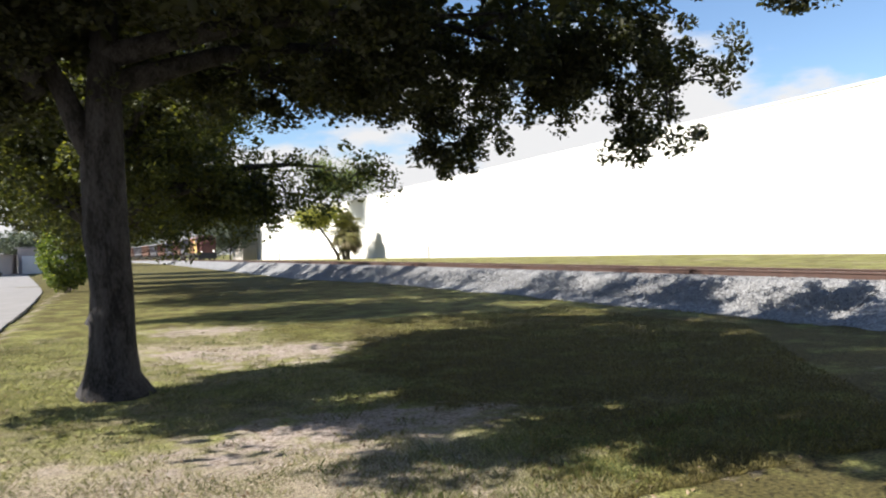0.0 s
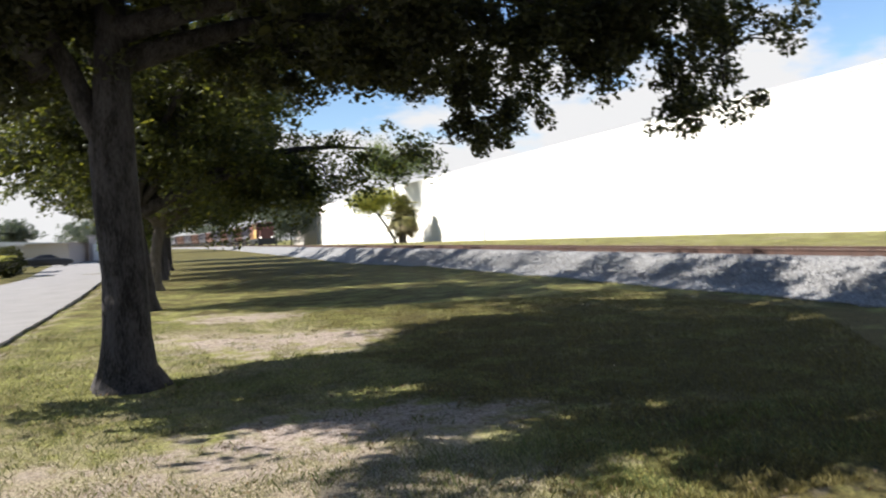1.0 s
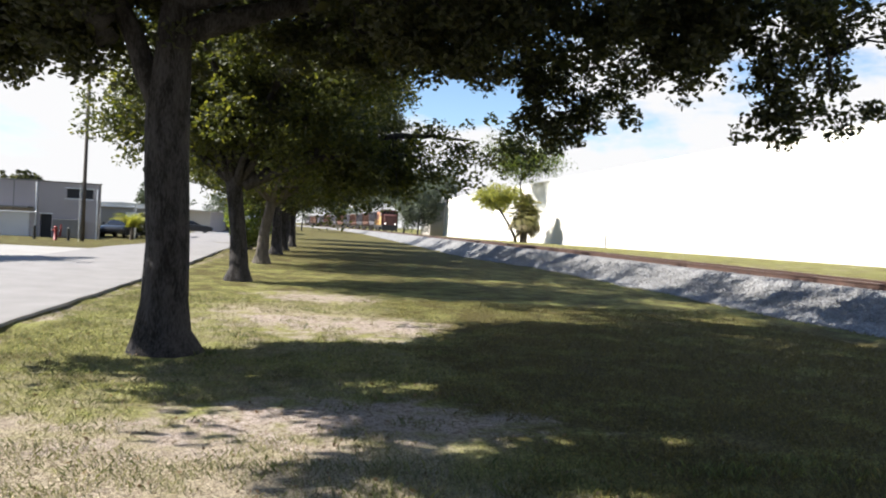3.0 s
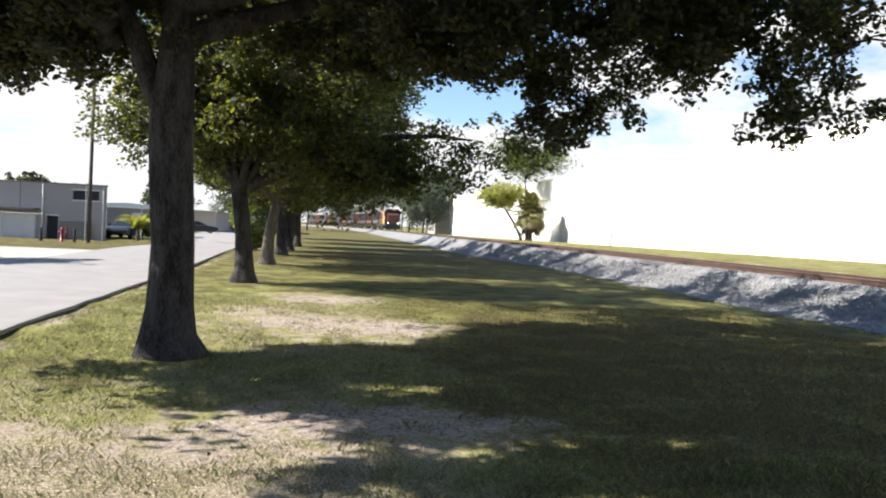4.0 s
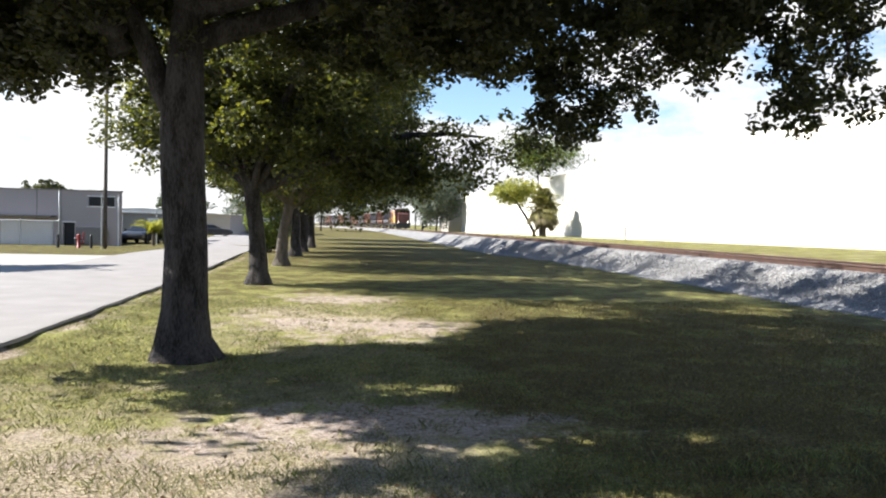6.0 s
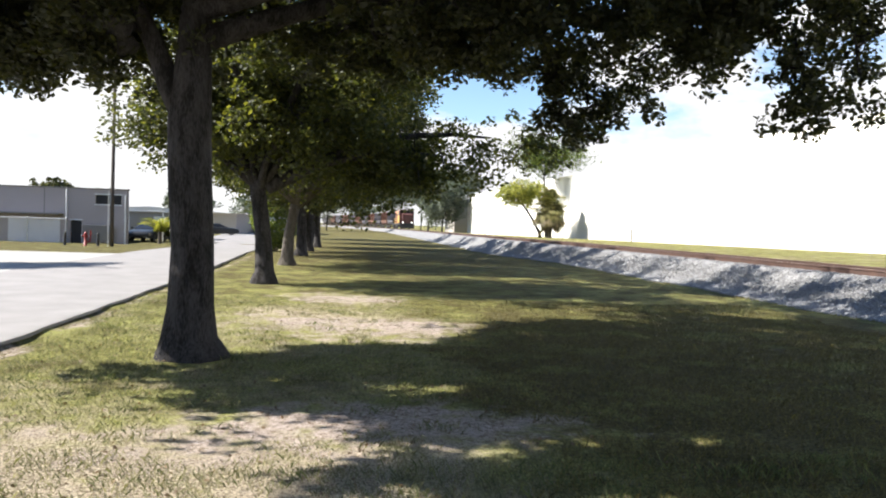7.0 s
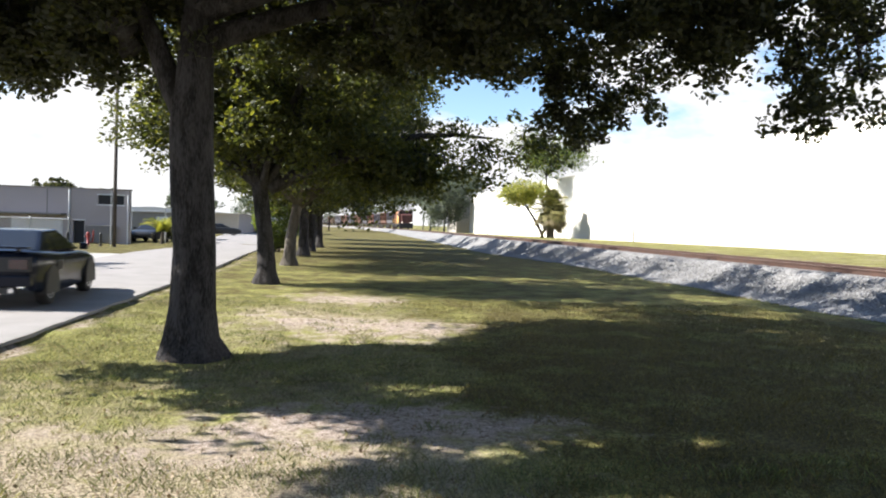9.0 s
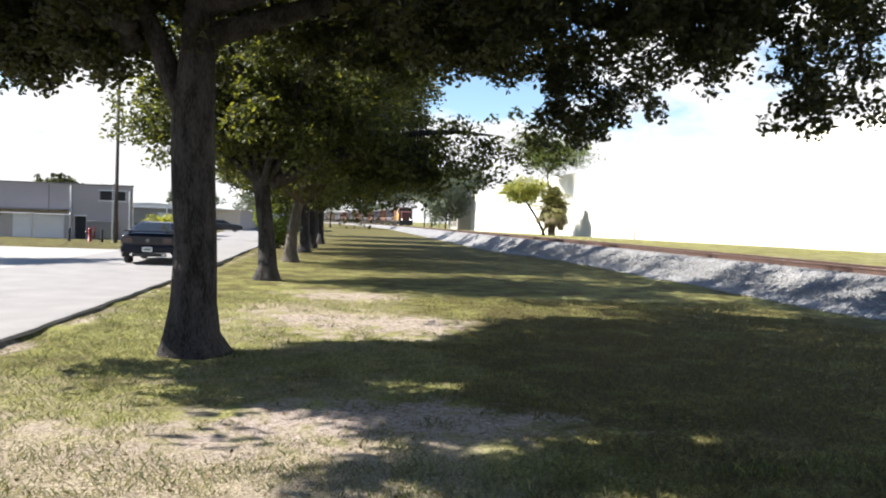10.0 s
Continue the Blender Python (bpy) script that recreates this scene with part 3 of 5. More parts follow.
def near_oak():
    """The large shade tree: forked trunk, long low boughs over the lawn."""
    B = []

    def bough(a, b, r, share):
        B.append((a, b, r, share))
    fork, top = (-0.12, 0.0, 2.75), (-0.05, 0.05, 4.9)
    # low boughs to the left and over the lawn
    bough(fork, (-1.5, 0.1, 5.2), (1.4, 1.2, 0.6), 8)
    bough((-0.75, -0.1, 3.75), (-4.0, -0.4, 4.3), (1.5, 1.2, 0.65), 7)
    bough((-0.9, -0.1, 4.0), (-2.4, 0.5, 3.75), (0.9, 0.7, 0.42), 7)
    bough((-0.9, 0, 4.2), (-1.6, 1.3, 4.7), (1.0, 0.7, 0.5), 4.5)
    bough((-0.8, 0, 3.6), (-3.6, 1.0, 6.2), (1.9, 1.4, 1.2), 8)
    bough(top, (-0.9, -2.2, 5.0), (1.6, 1.2, 0.8), 5)
    bough((-0.1, 0, 3.9), (3.3, -1.3, 4.85), (1.5, 1.2, 0.55), 3)
    bough((-0.1, 0, 3.7), (4.7, 0.8, 4.38), (1.2, 1.0, 0.36), 3.6)
    bough((-0.1, 0, 4.1), (6.4, -0.9, 4.22), (1.0, 0.8, 0.42), 7.5)
    bough((2.5, -0.8, 4.3), (7.3, -1.8, 4.3), (0.6, 0.5, 0.26), 3)
    bough((4.5, -1.0, 4.6), (8.1, -3.1, 5.20), (0.8, 0.7, 0.45), 3)
    bough((6.9, -0.9, 4.1), (7.1, -0.95, 3.2), (0.16, 0.16, 0.22), 0.9)
    bough((4.3, 0.7, 4.3), (4.55, 0.7, 3.42), (0.20, 0.26, 0.18), 0.7)
    bough((6.0, 1.2, 4.3), (6.2, 1.4, 3.62), (0.22, 0.24, 0.2), 0.5)
    bough((4.9, 0.9, 4.3), (5.15, 1.0, 3.16), (0.28, 0.34, 0.26), 1.3)
    bough((3.2, 0.4, 4.5), (3.4, 0.6, 3.75), (0.30, 0.34, 0.24), 0.9)
    bough((5.4, -0.7, 4.3), (5.6, -0.6, 3.92), (0.28, 0.3, 0.2), 0.8)
    bough((-0.1, 0, 3.8), (2.0, 1.2, 4.25), (1.1, 0.9, 0.45), 2.5)
    bough((7.0, -1.7, 4.05), (7.9, -0.9, 3.5), (0.10, 0.12, 0.2), 0.45)
    # the high crown
    low = list(B)
    B.clear()
    bough(top, (-2.8, -2.9, 4.9), (1.2, 0.65, 0.45), 8)
    bough(top, (-4.1, -2.5, 4.7), (0.9, 0.65, 0.40), 5)
    bough(top, (-4.6, -1.2, 4.6), (0.8, 0.6, 0.40), 4)
    bough(top, (1.2, 0.4, 9.2), (2.6, 2.2, 1.1), 12)
    bough(top, (-1.2, -1.6, 8.6), (2.2, 1.8, 1.0), 9)
    bough(top, (3.6, -1.2, 8.4), (2.2, 1.8, 1.0), 9)
    bough(top, (-2.5, -5.0, 6.1), (1.0, 0.55, 0.45), 6)
    bough(top, (-0.9, -5.4, 6.1), (1.2, 0.55, 0.45), 7)
    bough(top, (4.8, -5.4, 6.0), (1.4, 0.6, 0.45), 6)
    bough(top, (0.4, -5.2, 6.0), (1.2, 0.55, 0.45), 6)
    bough(top, (2.6, -5.3, 6.0), (1.3, 0.55, 0.45), 6)
    bough(top, (-1.6, -6.1, 6.2), (1.2, 0.5, 0.45), 6)
    bough(top, (0.6, -6.2, 6.2), (1.4, 0.5, 0.45), 7)
    bough(top, (1.8, -2.6, 5.9), (2.0, 1.4, 1.1), 8)
    bough(top, (4.8, -2.9, 5.8), (2.0, 1.3, 0.9), 7)
    bough(top, (3.8, 0.9, 6.8), (2.3, 1.8, 1.2), 9)
    bough(top, (0.3, 0.6, 7.4), (2.4, 1.9, 1.3), 10)
    bough(top, (7.2, 0.6, 5.7), (1.5, 1.4, 0.8), 6)
    bough(top, (-3.2, -3.9, 6.1), (1.1, 0.75, 0.6), 10)
    bough(top, (-1.4, -4.2, 6.1), (1.3, 0.75, 0.6), 12)
    bough(top, (0.8, -4.3, 6.0), (1.5, 0.80, 0.6), 12)
    bough(top, (3.2, -4.5, 5.9), (1.6, 0.80, 0.6), 10)
    bough(top, (-3.4, -2.4, 6.2), (1.2, 1.0, 0.7), 7)
    bough(top, (-1.2, -2.4, 6.6), (1.6, 1.2, 0.7), 6)
    bough(top, (-1.0, 2.8, 6.2), (1.4, 1.4, 0.8), 9)
    bough(top, (1.6, 3.3, 6.5), (1.8, 1.6, 0.9), 10)
    bough(top, (4.2, 3.4, 6.4), (1.9, 1.7, 0.9), 9)
    bough(top, (-4.5, -4.2, 6.0), (0.8, 0.55, 0.4), 7)
    bough(top, (-5.0, -1.9, 5.2), (0.8, 0.5, 0.4), 5)
    bough(top, (-1.7, 3.7, 6.4), (1.3, 0.8, 0.6), 8)
    bough(top, (0.6, 5.4, 7.0), (1.8, 1.3, 0.8), 8)
    bough(top, (3.4, 5.2, 7.0), (1.9, 1.4, 0.8), 9)
    bough(top, (5.6, 4.6, 7.0), (1.6, 1.5, 0.8), 7)
    tree("oak_tree", (-1.69, 9.06, 0.0),
         [(-0.05, 0, -0.15), (-0.06, 0, 0.06), (-0.07, 0, 0.25), (-0.065, 0, 0.6), (-0.055, 0, 1.3), (-0.10, 0, 2.1), (-0.12, 0, 2.75), (-0.08, 0, 3.5), (-0.05, .05, 4.9)],
         [0.52, 0.41, 0.325, 0.270, 0.240, 0.246, 0.262, 0.205, 0.14], low, 1850, 74, 0.115, 0.088,
         "large dark shade tree with a forked trunk on the lawn", 3, limb_r=0.155, upper=B, upper_clusters=5000, clump=15, gaps=0.22)


def row_oak(at, seed, scale, low, clusters, lean=0.0, leaf=0.17, bark=None, reach=1.0, mat=None, extra=(), left=0.7, lift=0.0):
    rng = random.Random(seed)
    y_near = at[1] < 25
    B = [*extra]
    h = 2.5 * scale
    for k in range(11):
        a = 2 * math.pi * k / 11 + rng.uniform(-.2, .2)
        rad = rng.uniform(3.3, 5.2) * scale * (reach if math.cos(a) > 0.2 else left)
        z = h + (low if k % 2 else max(low, 1.9)) * scale + rng.uniform(-0.2, 0.5) + (lift if math.cos(a) < 0.2 else 0)
        B.append(((lean * h, 0, h * 0.95), (lean * h + rad * math.cos(a), rad * (0.8 if y_near else 1.05) * math.sin(a), z), (1.5 * scale, 1.4 * scale, 0.85 * scale), 8))
    for k in range(4):
        a = 2 * math.pi * k / 4 + 0.5
        B.append(((lean * h, 0, h * 1.2), (1.6 * math.cos(a) * scale, 1.6 * math.sin(a) * scale, h + 3.3 * scale), (2.0 * scale, 2.0 * scale, 1.2 * scale), 9))
    for k in range(4):
        a = radians(-60 + 40 * k)
        B.append(((0, 0, h * 1.5), (4.6 * math.cos(a) * scale, 5.0 * math.sin(a) * scale, h + 5.6 * scale), (1.9 * scale, 1.8 * scale, 1.0 * scale), 8 if y_near else 15))
    for k in range(5):
        a = 2 * math.pi * k / 5 + 0.2
        B.append(((0, 0, h * 1.6), (3.0 * math.cos(a) * scale, 3.6 * math.sin(a) * scale, h + 6.6 * scale), (2.2 * scale, 1.9 * scale, 1.3 * scale), 8))
    tree("oak_tree", at, [(0, 0, -0.15), (0, 0, 0.1), (0.02, 0, 0.35), (lean * .5, 0, h * 0.5), (lean * h, 0, h), (lean * h * 1.2, 0, h * 1.6)],
         [0.42 * scale, 0.34 * scale, 0.25 * scale, 0.20 * scale, 0.20 * scale, 0.12 * scale], B, clusters, 30, (0.19 if y_near else 0.26) * scale, leaf,
         "dark shade tree in a row along the lawn", seed, bark=bark, limb_r=0.14 * scale, leaf_mat=mat, clump=22 if y_near else 8)


near_oak()
row_oak((-1.95, 19.6, 0.0), 11, 1.0, 1.25, 2700, -0.08, 0.135, reach=0.62, left=0.42, lift=1.1, mat=LEAF_THIN,
        extra=(((0, 0, 2.5), (6.9, 0.3, 4.0), (0.7, 0.8, 0.32), 11), ((0, 0, 2.5), (5.3, -0.6, 3.35), (0.9, 0.8, 0.36), 12), ((0, 0, 2.5), (3.6, 0.2, 3.3), (0.8, 0.8, 0.40), 9), ((-0.2, 0, 2.4), (-1.3, -0.9, 4.5), (1.0, 0.9, 0.7), 5), ((0, 0, 3.5), (5.4, -5.0, 7.6), (1.3, 1.3, 0.6), 9), ((0, 0, 3.5), (5.0, -2.6, 8.0), (1.4, 1.7, 0.7), 11), ((0, 0, 3.5), (5.0, 1.2, 8.0), (1.4, 1.8, 0.7), 11), ((-0.2, 0, 2.5), (-3.3, 0.2, 4.05), (0.45, 0.5, 0.3), 8),
               ((0, 0, 3.0), (-1.0, -4.2, 6.0), (1.5, 1.5, 0.8), 7), ((0, 0, 3.0), (2.2, -4.4, 6.2), (2.0, 1.6, 0.9), 8)))
row_oak((-1.95, 28.1, 0.0), 12, 0.95, 2.0, 1600, 0.12, 0.16, BARK2, reach=1.1, left=0.75, mat=LEAF_THIN)
row_oak((-1.9, 37.0, -0.05), 13, 1.05, 2.2, 1600, 0.0, 0.21, lift=-0.5, left=0.8)
row_oak((-1.9, 46.3, -0.2), 14, 1.05, 2.5, 1500, 0.0, 0.24, left=0.8, lift=-0.6)
row_oak((-1.7, 57.0, -0.3), 15, 1.05, 3.0, 1300, 0.0, 0.28, reach=0.85, lift=-1.0)
row_oak((-2.5, 70.0, -0.3), 16, 1.05, 3.4, 900, 0.0, 0.3, reach=0.55)
row_oak((-4.0, 85.0, -0.3), 17, 1.1, 3.6, 700, 0.0, 0.34, reach=0.5)
# unseen, behind the camera: carries the row on to shade the near lawn
row_oak((-2.6, -4.2, 0.0), 21, 0.95, 1.3, 1300, 0.0, 0.17, reach=1.25)


# ---------------------------------------------------------------- beyond the track
def warehouse():
    w = thing("warehouse", (26.0, -12.0, 0.0), "long white stucco warehouse glaring in the sun", "building")
    L, H, D, base = 162.0, 7.8, 40.0, -0.8
    part("wall", boxed((0, 0, base), (0.3, L, H)), WHITE_WALL, w)
    part("wall", boxed((0.3, L - 0.3, base), (D, L, H)), WHITE_WALL, w)
    part("wall", boxed((0.3, 0, base), (D, 0.3, H)), WHITE_WALL, w)
    part("wall", boxed((D, 0, base), (D + 0.3, L, H)), WHITE_WALL, w)
    part("roof", boxed((0.3, 0.3, H - 0.7), (D, L - 0.3, H - 0.4)), ROOF_WHITE, w, "flat white roof")
    part("coping", boxed((-0.05, -0.05, H), (0.35, L + 0.05, H + 0.12), 0.02), WHITE_WALL, w)


warehouse()


def fan_palm(at):
    """A fan palm: ringed trunk, a head of pleated fans and a skirt of dead ones."""
    rng = np.random.default_rng(41)
    t = thing("fan_palm", at, "fan palm with a shaggy brown skirt beside the track", "palm")
    bm = bmesh.new()
    zs = [0.4 * k for k in range(11)]
    tube(bm, [(0.03 * math.sin(z), 0, z - 0.3) for z in zs], [0.27 + 0.03 * (k % 2) + (0.08 if k == 0 else 0) for k in range(11)], 12, 0.08)
    part("trunk", bm, BARK2, t, smooth=True)
    verts = {True: [], False: []}
    for k in range(170):
        dead = k >= 140
        a = rng.uniform(0, 2 * math.pi)
        el = rng.uniform(-65, -20) if dead else rng.uniform(-70, 85)
        d = Vector((math.cos(a) * math.cos(radians(el)), math.sin(a) * math.cos(radians(el)), math.sin(radians(el))))
        side = d.cross(Vector((0, 0, 1))).normalized()
        root = Vector((0, 0, rng.uniform(2.5, 3.3) if dead else rng.uniform(2.9, 3.9))) + d * 0.15
        hub = root + d * rng.uniform(0.25, 1.3) + Vector((0, 0, -0.1))
        up = side.cross(d)
        for j in range(13):
            b = radians(-75 + 150 * j / 12)
            w = d * math.cos(b) + side * math.sin(b)
            n = rng.uniform(0.75, 1.15)
            tip = hub + w * n + Vector((0, 0, -0.30 * n * n - (0.25 if dead else 0)))
            across = (side * math.cos(b) - d * math.sin(b)) * 0.075
            midp = hub.lerp(tip, 0.55) + up * 0.03 + Vector((0, 0, 0.06))
            verts[dead] += [tuple(hub), tuple(midp + across), tuple(tip), tuple(midp - across)]
        verts[dead] += [tuple(root + side * .02), tuple(hub + side * .015), tuple(hub - side * .015), tuple(root - side * .02)]
    for dead, mat, nm, lb in ((False, LEAF_PALM, "crown", "green pleated fan leaves"), (True, LEAF_DRY, "skirt", "skirt of dry brown fans")):
        ob = new(nm, quads_mesh(nm, verts[dead], 4, mat))
        ob.parent, ob["label"], ob["kind"] = t, lb, "stuff"


def slender_tree(at, lean, h, crown_r, clusters, seed, label, mat, flat=0.6, leaf=0.2, bark=None, name="small_tree", base=0.62):
    rng = random.Random(seed)
    B = []
    top = (lean[0], lean[1], h * base)
    for k in range(8):
        a = 2 * math.pi * k / 8 + rng.uniform(-.3, .3)
        rr = crown_r * rng.uniform(0.55, 1.0)
        B.append((top, (lean[0] * 1.15 + rr * math.cos(a), lean[1] * 1.15 + rr * math.sin(a), h * base + (h * (1 - base) - .3) * rng.uniform(0.1 if base < .5 else 0.35, 1.0)), (crown_r * 0.34, crown_r * 0.34, crown_r * 0.34 * flat), 5))
    tree(name, at, [(0, 0, -0.3), (lean[0] * .1, lean[1] * .1, h * base * .16), (lean[0] * .5, lean[1] * .5, h * base * .58), (*top,)], [0.2, 0.16, 0.13, 0.09],
         B, clusters, 22, crown_r * 0.10, leaf, label, seed, mat, bark or BARK, "", 0.06, True)


fan_palm((22.3, 77.0, ground_z(22.3, 77)))
slender_tree((21.8, 78.4, ground_z(21.8, 78.4)), (-2.1, 0.6), 6.0, 2.5, 420, 52, "small leaning tree with thin yellow-green leaves", LEAF_LIT)
slender_tree((24.0, 84.0, ground_z(24, 84)), (-0.4, 0.5), 11.6, 4.2, 520, 53, "tall airy tree before a white wall", LEAF_MID, 0.7)
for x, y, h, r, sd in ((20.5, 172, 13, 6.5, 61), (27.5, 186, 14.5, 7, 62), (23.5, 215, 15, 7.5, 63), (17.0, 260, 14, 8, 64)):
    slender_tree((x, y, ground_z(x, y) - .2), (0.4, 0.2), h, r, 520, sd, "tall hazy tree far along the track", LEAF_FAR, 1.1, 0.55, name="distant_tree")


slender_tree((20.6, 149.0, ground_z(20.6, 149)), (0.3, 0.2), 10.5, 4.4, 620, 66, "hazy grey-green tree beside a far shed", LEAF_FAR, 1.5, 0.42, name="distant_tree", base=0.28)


def far_shed():
    s = thing("shed", (24.5, 158.0, 0.0), "brown sheet-metal shed beyond the white warehouse", "building")
    part("wall", boxed((0, 0, -0.5), (9, 14, 6.8)), BROWN_WALL, s)
    bm = bmesh.new()
    prism(bm, [(-0.4, 6.75), (9.4, 6.75), (4.5, 8.2)], -0.4, 14.4, "y")
    part("roof", bm, TRIM, s)
    for k in range(8):
        part("rib", boxed((0.4 + k * 1.1, -0.05, -0.4), (0.5 + k * 1.1, -0.004, 6.7)), BROWN_WALL, s)


far_shed()


def marker(at, h):
    bm = bmesh.new()
    box(bm, (-0.06, -0.06, -0.2), (0.06, 0.06, h), 0.01)
    m = thing("marker_post", at, "short pale post in the grass by the track", "post")
    part("post", bm, CONCRETE, m)
    part("cap", boxed((-0.09, -0.09, h), (0.09, 0.09, h + 0.07), 0.01), CONCRETE, m)


marker((24.6, 60.0, ground_z(24.6, 60)), 1.0)
marker((21.5, 108.0, ground_z(21.5, 108)), 1.0)


# ---------------------------------------------------------------- the train
def bogie(parent, y, z=0.0):
    b = part("bogie", boxed((-0.97, y - 0.2, 0.46), (0.97, y + 0.2, 0.74), 0.03), BLACK_PLASTIC, parent)
    for sx in (-1.0, 1.0):
        bm = bmesh.new()
        prism(bm, [(y + u, v) for u, v in ((-1.5, 0.42), (-1.3, 0.72), (-0.4, 0.72), (-0.2, 0.5), (0.2, 0.5), (0.4, 0.72), (1.3, 0.72), (1.5, 0.42), (0.9, 0.3), (-0.9, 0.3))], sx * 0.98, sx * 1.12)
        part("side_frame", bm, BLACK_PLASTIC, b)
    for dy in (-0.9, 0.9):
        bm = bmesh.new()
        for sx in (-0.76, 0.76):
            tube(bm, [(sx - 0.06, y + dy, 0.46), (sx + 0.06, y + dy, 0.46)], [0.46, 0.46], 18)
        tube(bm, [(-0.76, y + dy, 0.46), (0.76, y + dy, 0.46)], [0.08, 0.08], 8)
        part("wheelset", bm, RUST, b)


def locomotive():
    """Front at y = 0, its length along +y; on the rail's top."""
    l = thing("locomotive", (TRACK_X, 0, 0), "orange and dark red diesel locomotive with lit headlights", "locomotive")
    part("frame", boxed((-1.5, 0.1, 0.85), (1.5, 17.5, 1.25), 0.03), BLACK_PLASTIC, l)
    part("pilot", boxed((-1.45, -0.12, 0.25), (1.45, 0.12, 1.2), 0.04), BLACK_PLASTIC, l)
    nose = bmesh.new()
    prism(nose, [(0.25, 1.25), (0.2, 3.0), (0.45, 3.25), (1.7, 3.3), (1.7, 1.25)], -1.0, 1.0)
    part("nose", nose, LOCO_RED, l)
    cab = bmesh.new()
    prism(cab, [(-1.52, 1.25), (1.52, 1.25), (1.52, 3.7), (1.1, 4.15), (-1.1, 4.15), (-1.52, 3.7)], 1.7, 4.3, "y")
    c = part("cab", cab, LOCO_RED, l)
    for x0, x1 in ((-1.3, -0.75), (-0.6, -0.05), (0.05, 0.6), (0.75, 1.3)):
        part("window", boxed((x0, 1.66, 3.35), (x1, 1.70, 3.85), 0.01), DARK_GLASS, c)
    for y0 in (1.95, 3.1):
        part("window", boxed((-1.55, y0, 2.9), (-1.515, y0 + 0.95, 3.6), 0.01), DARK_GLASS, c)
    part("side_panel", boxed((-1.545, 1.72, 1.3), (-1.522, 4.28, 2.75)), LOCO_YELLOW, c, "yellow side panel")
    hood = bmesh.new()
    prism(hood, [(-1.1, 1.25), (1.1, 1.25), (1.1, 3.75), (0.85, 4.0), (-0.85, 4.0), (-1.1, 3.75)], 4.3, 17.0, "y")
    h = part("hood", hood, LOCO_ORANGE, l)
    part("band", boxed((-1.125, 7.2, 1.26), (-1.103, 10.3, 3.7)), LOCO_YELLOW, h, "yellow band")
    for k in range(6):
        y = 11.0 + k * 0.95
        part("door", boxed((-1.13, y, 1.4), (-1.104, y + 0.8, 3.5), 0.008), LOCO_RED, h)
    for y in (6.0, 9.5, 13.5):
        bm = bmesh.new()
        tube(bm, [(0, y, 3.95), (0, y, 4.2)], [0.55, 0.5], 14)
        part("fan", bm, BLACK_PLASTIC, h)
    tank = bmesh.new()
    prism(tank, [(-1.3, 0.4), (1.3, 0.4), (1.45, 0.7), (1.4, 0.86), (-1.4, 0.86), (-1.45, 0.7)], 6.3, 11.2, "y")
    part("fuel_tank", tank, BLACK_PLASTIC, l)
    for x, z in ((-0.95, 1.45), (0.95, 1.45), (0, 3.95)):
        bm = bmesh.new()
        tube(bm, [(x, -0.02 if z < 2 else 1.6, z), (x, 0.16 if z < 2 else 1.72, z)], [0.10, 0.085], 14)
        part("headlight", bm, HEADLIGHT if z < 2 else CHROME, l, "lit headlight" if z < 2 else "")
    for sx in (-1.42, 1.42):
        bm = bmesh.new()
        for k in range(13):
            y = 4.8 + k
            tube(bm, [(sx, y, 1.25), (sx, y, 2.25)], [0.02, 0.02], 5)
        tube(bm, [(sx, 4.5, 2.25), (sx, 17.2, 2.25)], [0.022, 0.022], 5)
        part("handrail", bm, LOCO_YELLOW, l)
    for y in (3.2, 14.3):
        bogie(l, y)
    return l


def hopper(mat, label):
    w = thing("hopper_wagon", (TRACK_X, 0, 0), label, "railway wagon", "wagons of the train")
    body = bmesh.new()
    prism(body, [(0.5, 2.0), (0.3, 3.9), (13.7, 3.9), (13.5, 2.0), (11.2, 1.0), (9.0, 1.9), (7.0, 1.0), (5.0, 1.9), (2.8, 1.0)], -1.42, 1.42)
    part("body", body, mat, w)
    for sx in (-1, 1):
        for k in range(11):
            y = 0.9 + k * 1.22
            part("rib", boxed((sx * 1.425, y - 0.07, 1.95), (sx * 1.55, y + 0.07, 3.85)), mat, w)
        part("top_rail", boxed((sx * 1.40, 0.2, 3.85), (sx * 1.58, 13.8, 4.02), 0.02), mat, w)
    part("sill", boxed((-0.25, -0.4, 0.85), (0.25, 14.4, 1.05), 0.02), BLACK_PLASTIC, w)
    part("heap", prism(bmesh.new(), [(0.6, 3.8), (3, 4.25), (6.5, 4.1), (10, 4.3), (13.4, 3.8)], -1.2, 1.2), BALLAST, w, "heap of stone in the wagon")
    bogie(w, 1.9)
    bogie(w, 12.1)
    return w


loco = locomotive()
wagon_a = hopper(WAGON_RUST, "rust-brown ribbed hopper wagon full of stone")
wagon_b = hopper(WAGON_GREY, "dark grey ribbed hopper wagon full of stone")
TRAIN = [(loco, 0.0), (wagon_b, 18.4), (wagon_a, 33.4)]
for k in range(9):
    TRAIN.append((copy_thing(wagon_a if k % 2 else wagon_b, pose(TRACK_X, 0, 0)), 48.4 + 15.0 * k))


# ---------------------------------------------------------------- cars
def loft(bm, rings):
    vs = [[bm.verts.new(p) for p in r] for r in rings]
    for a, b in zip(vs, vs[1:]):
        for k in range(len(a) - 1):
            bm.faces.new((a[k], a[k + 1], b[k + 1], b[k]))
    bm.faces.new(vs[0]); bm.faces.new(vs[-1][::-1])
    return bm


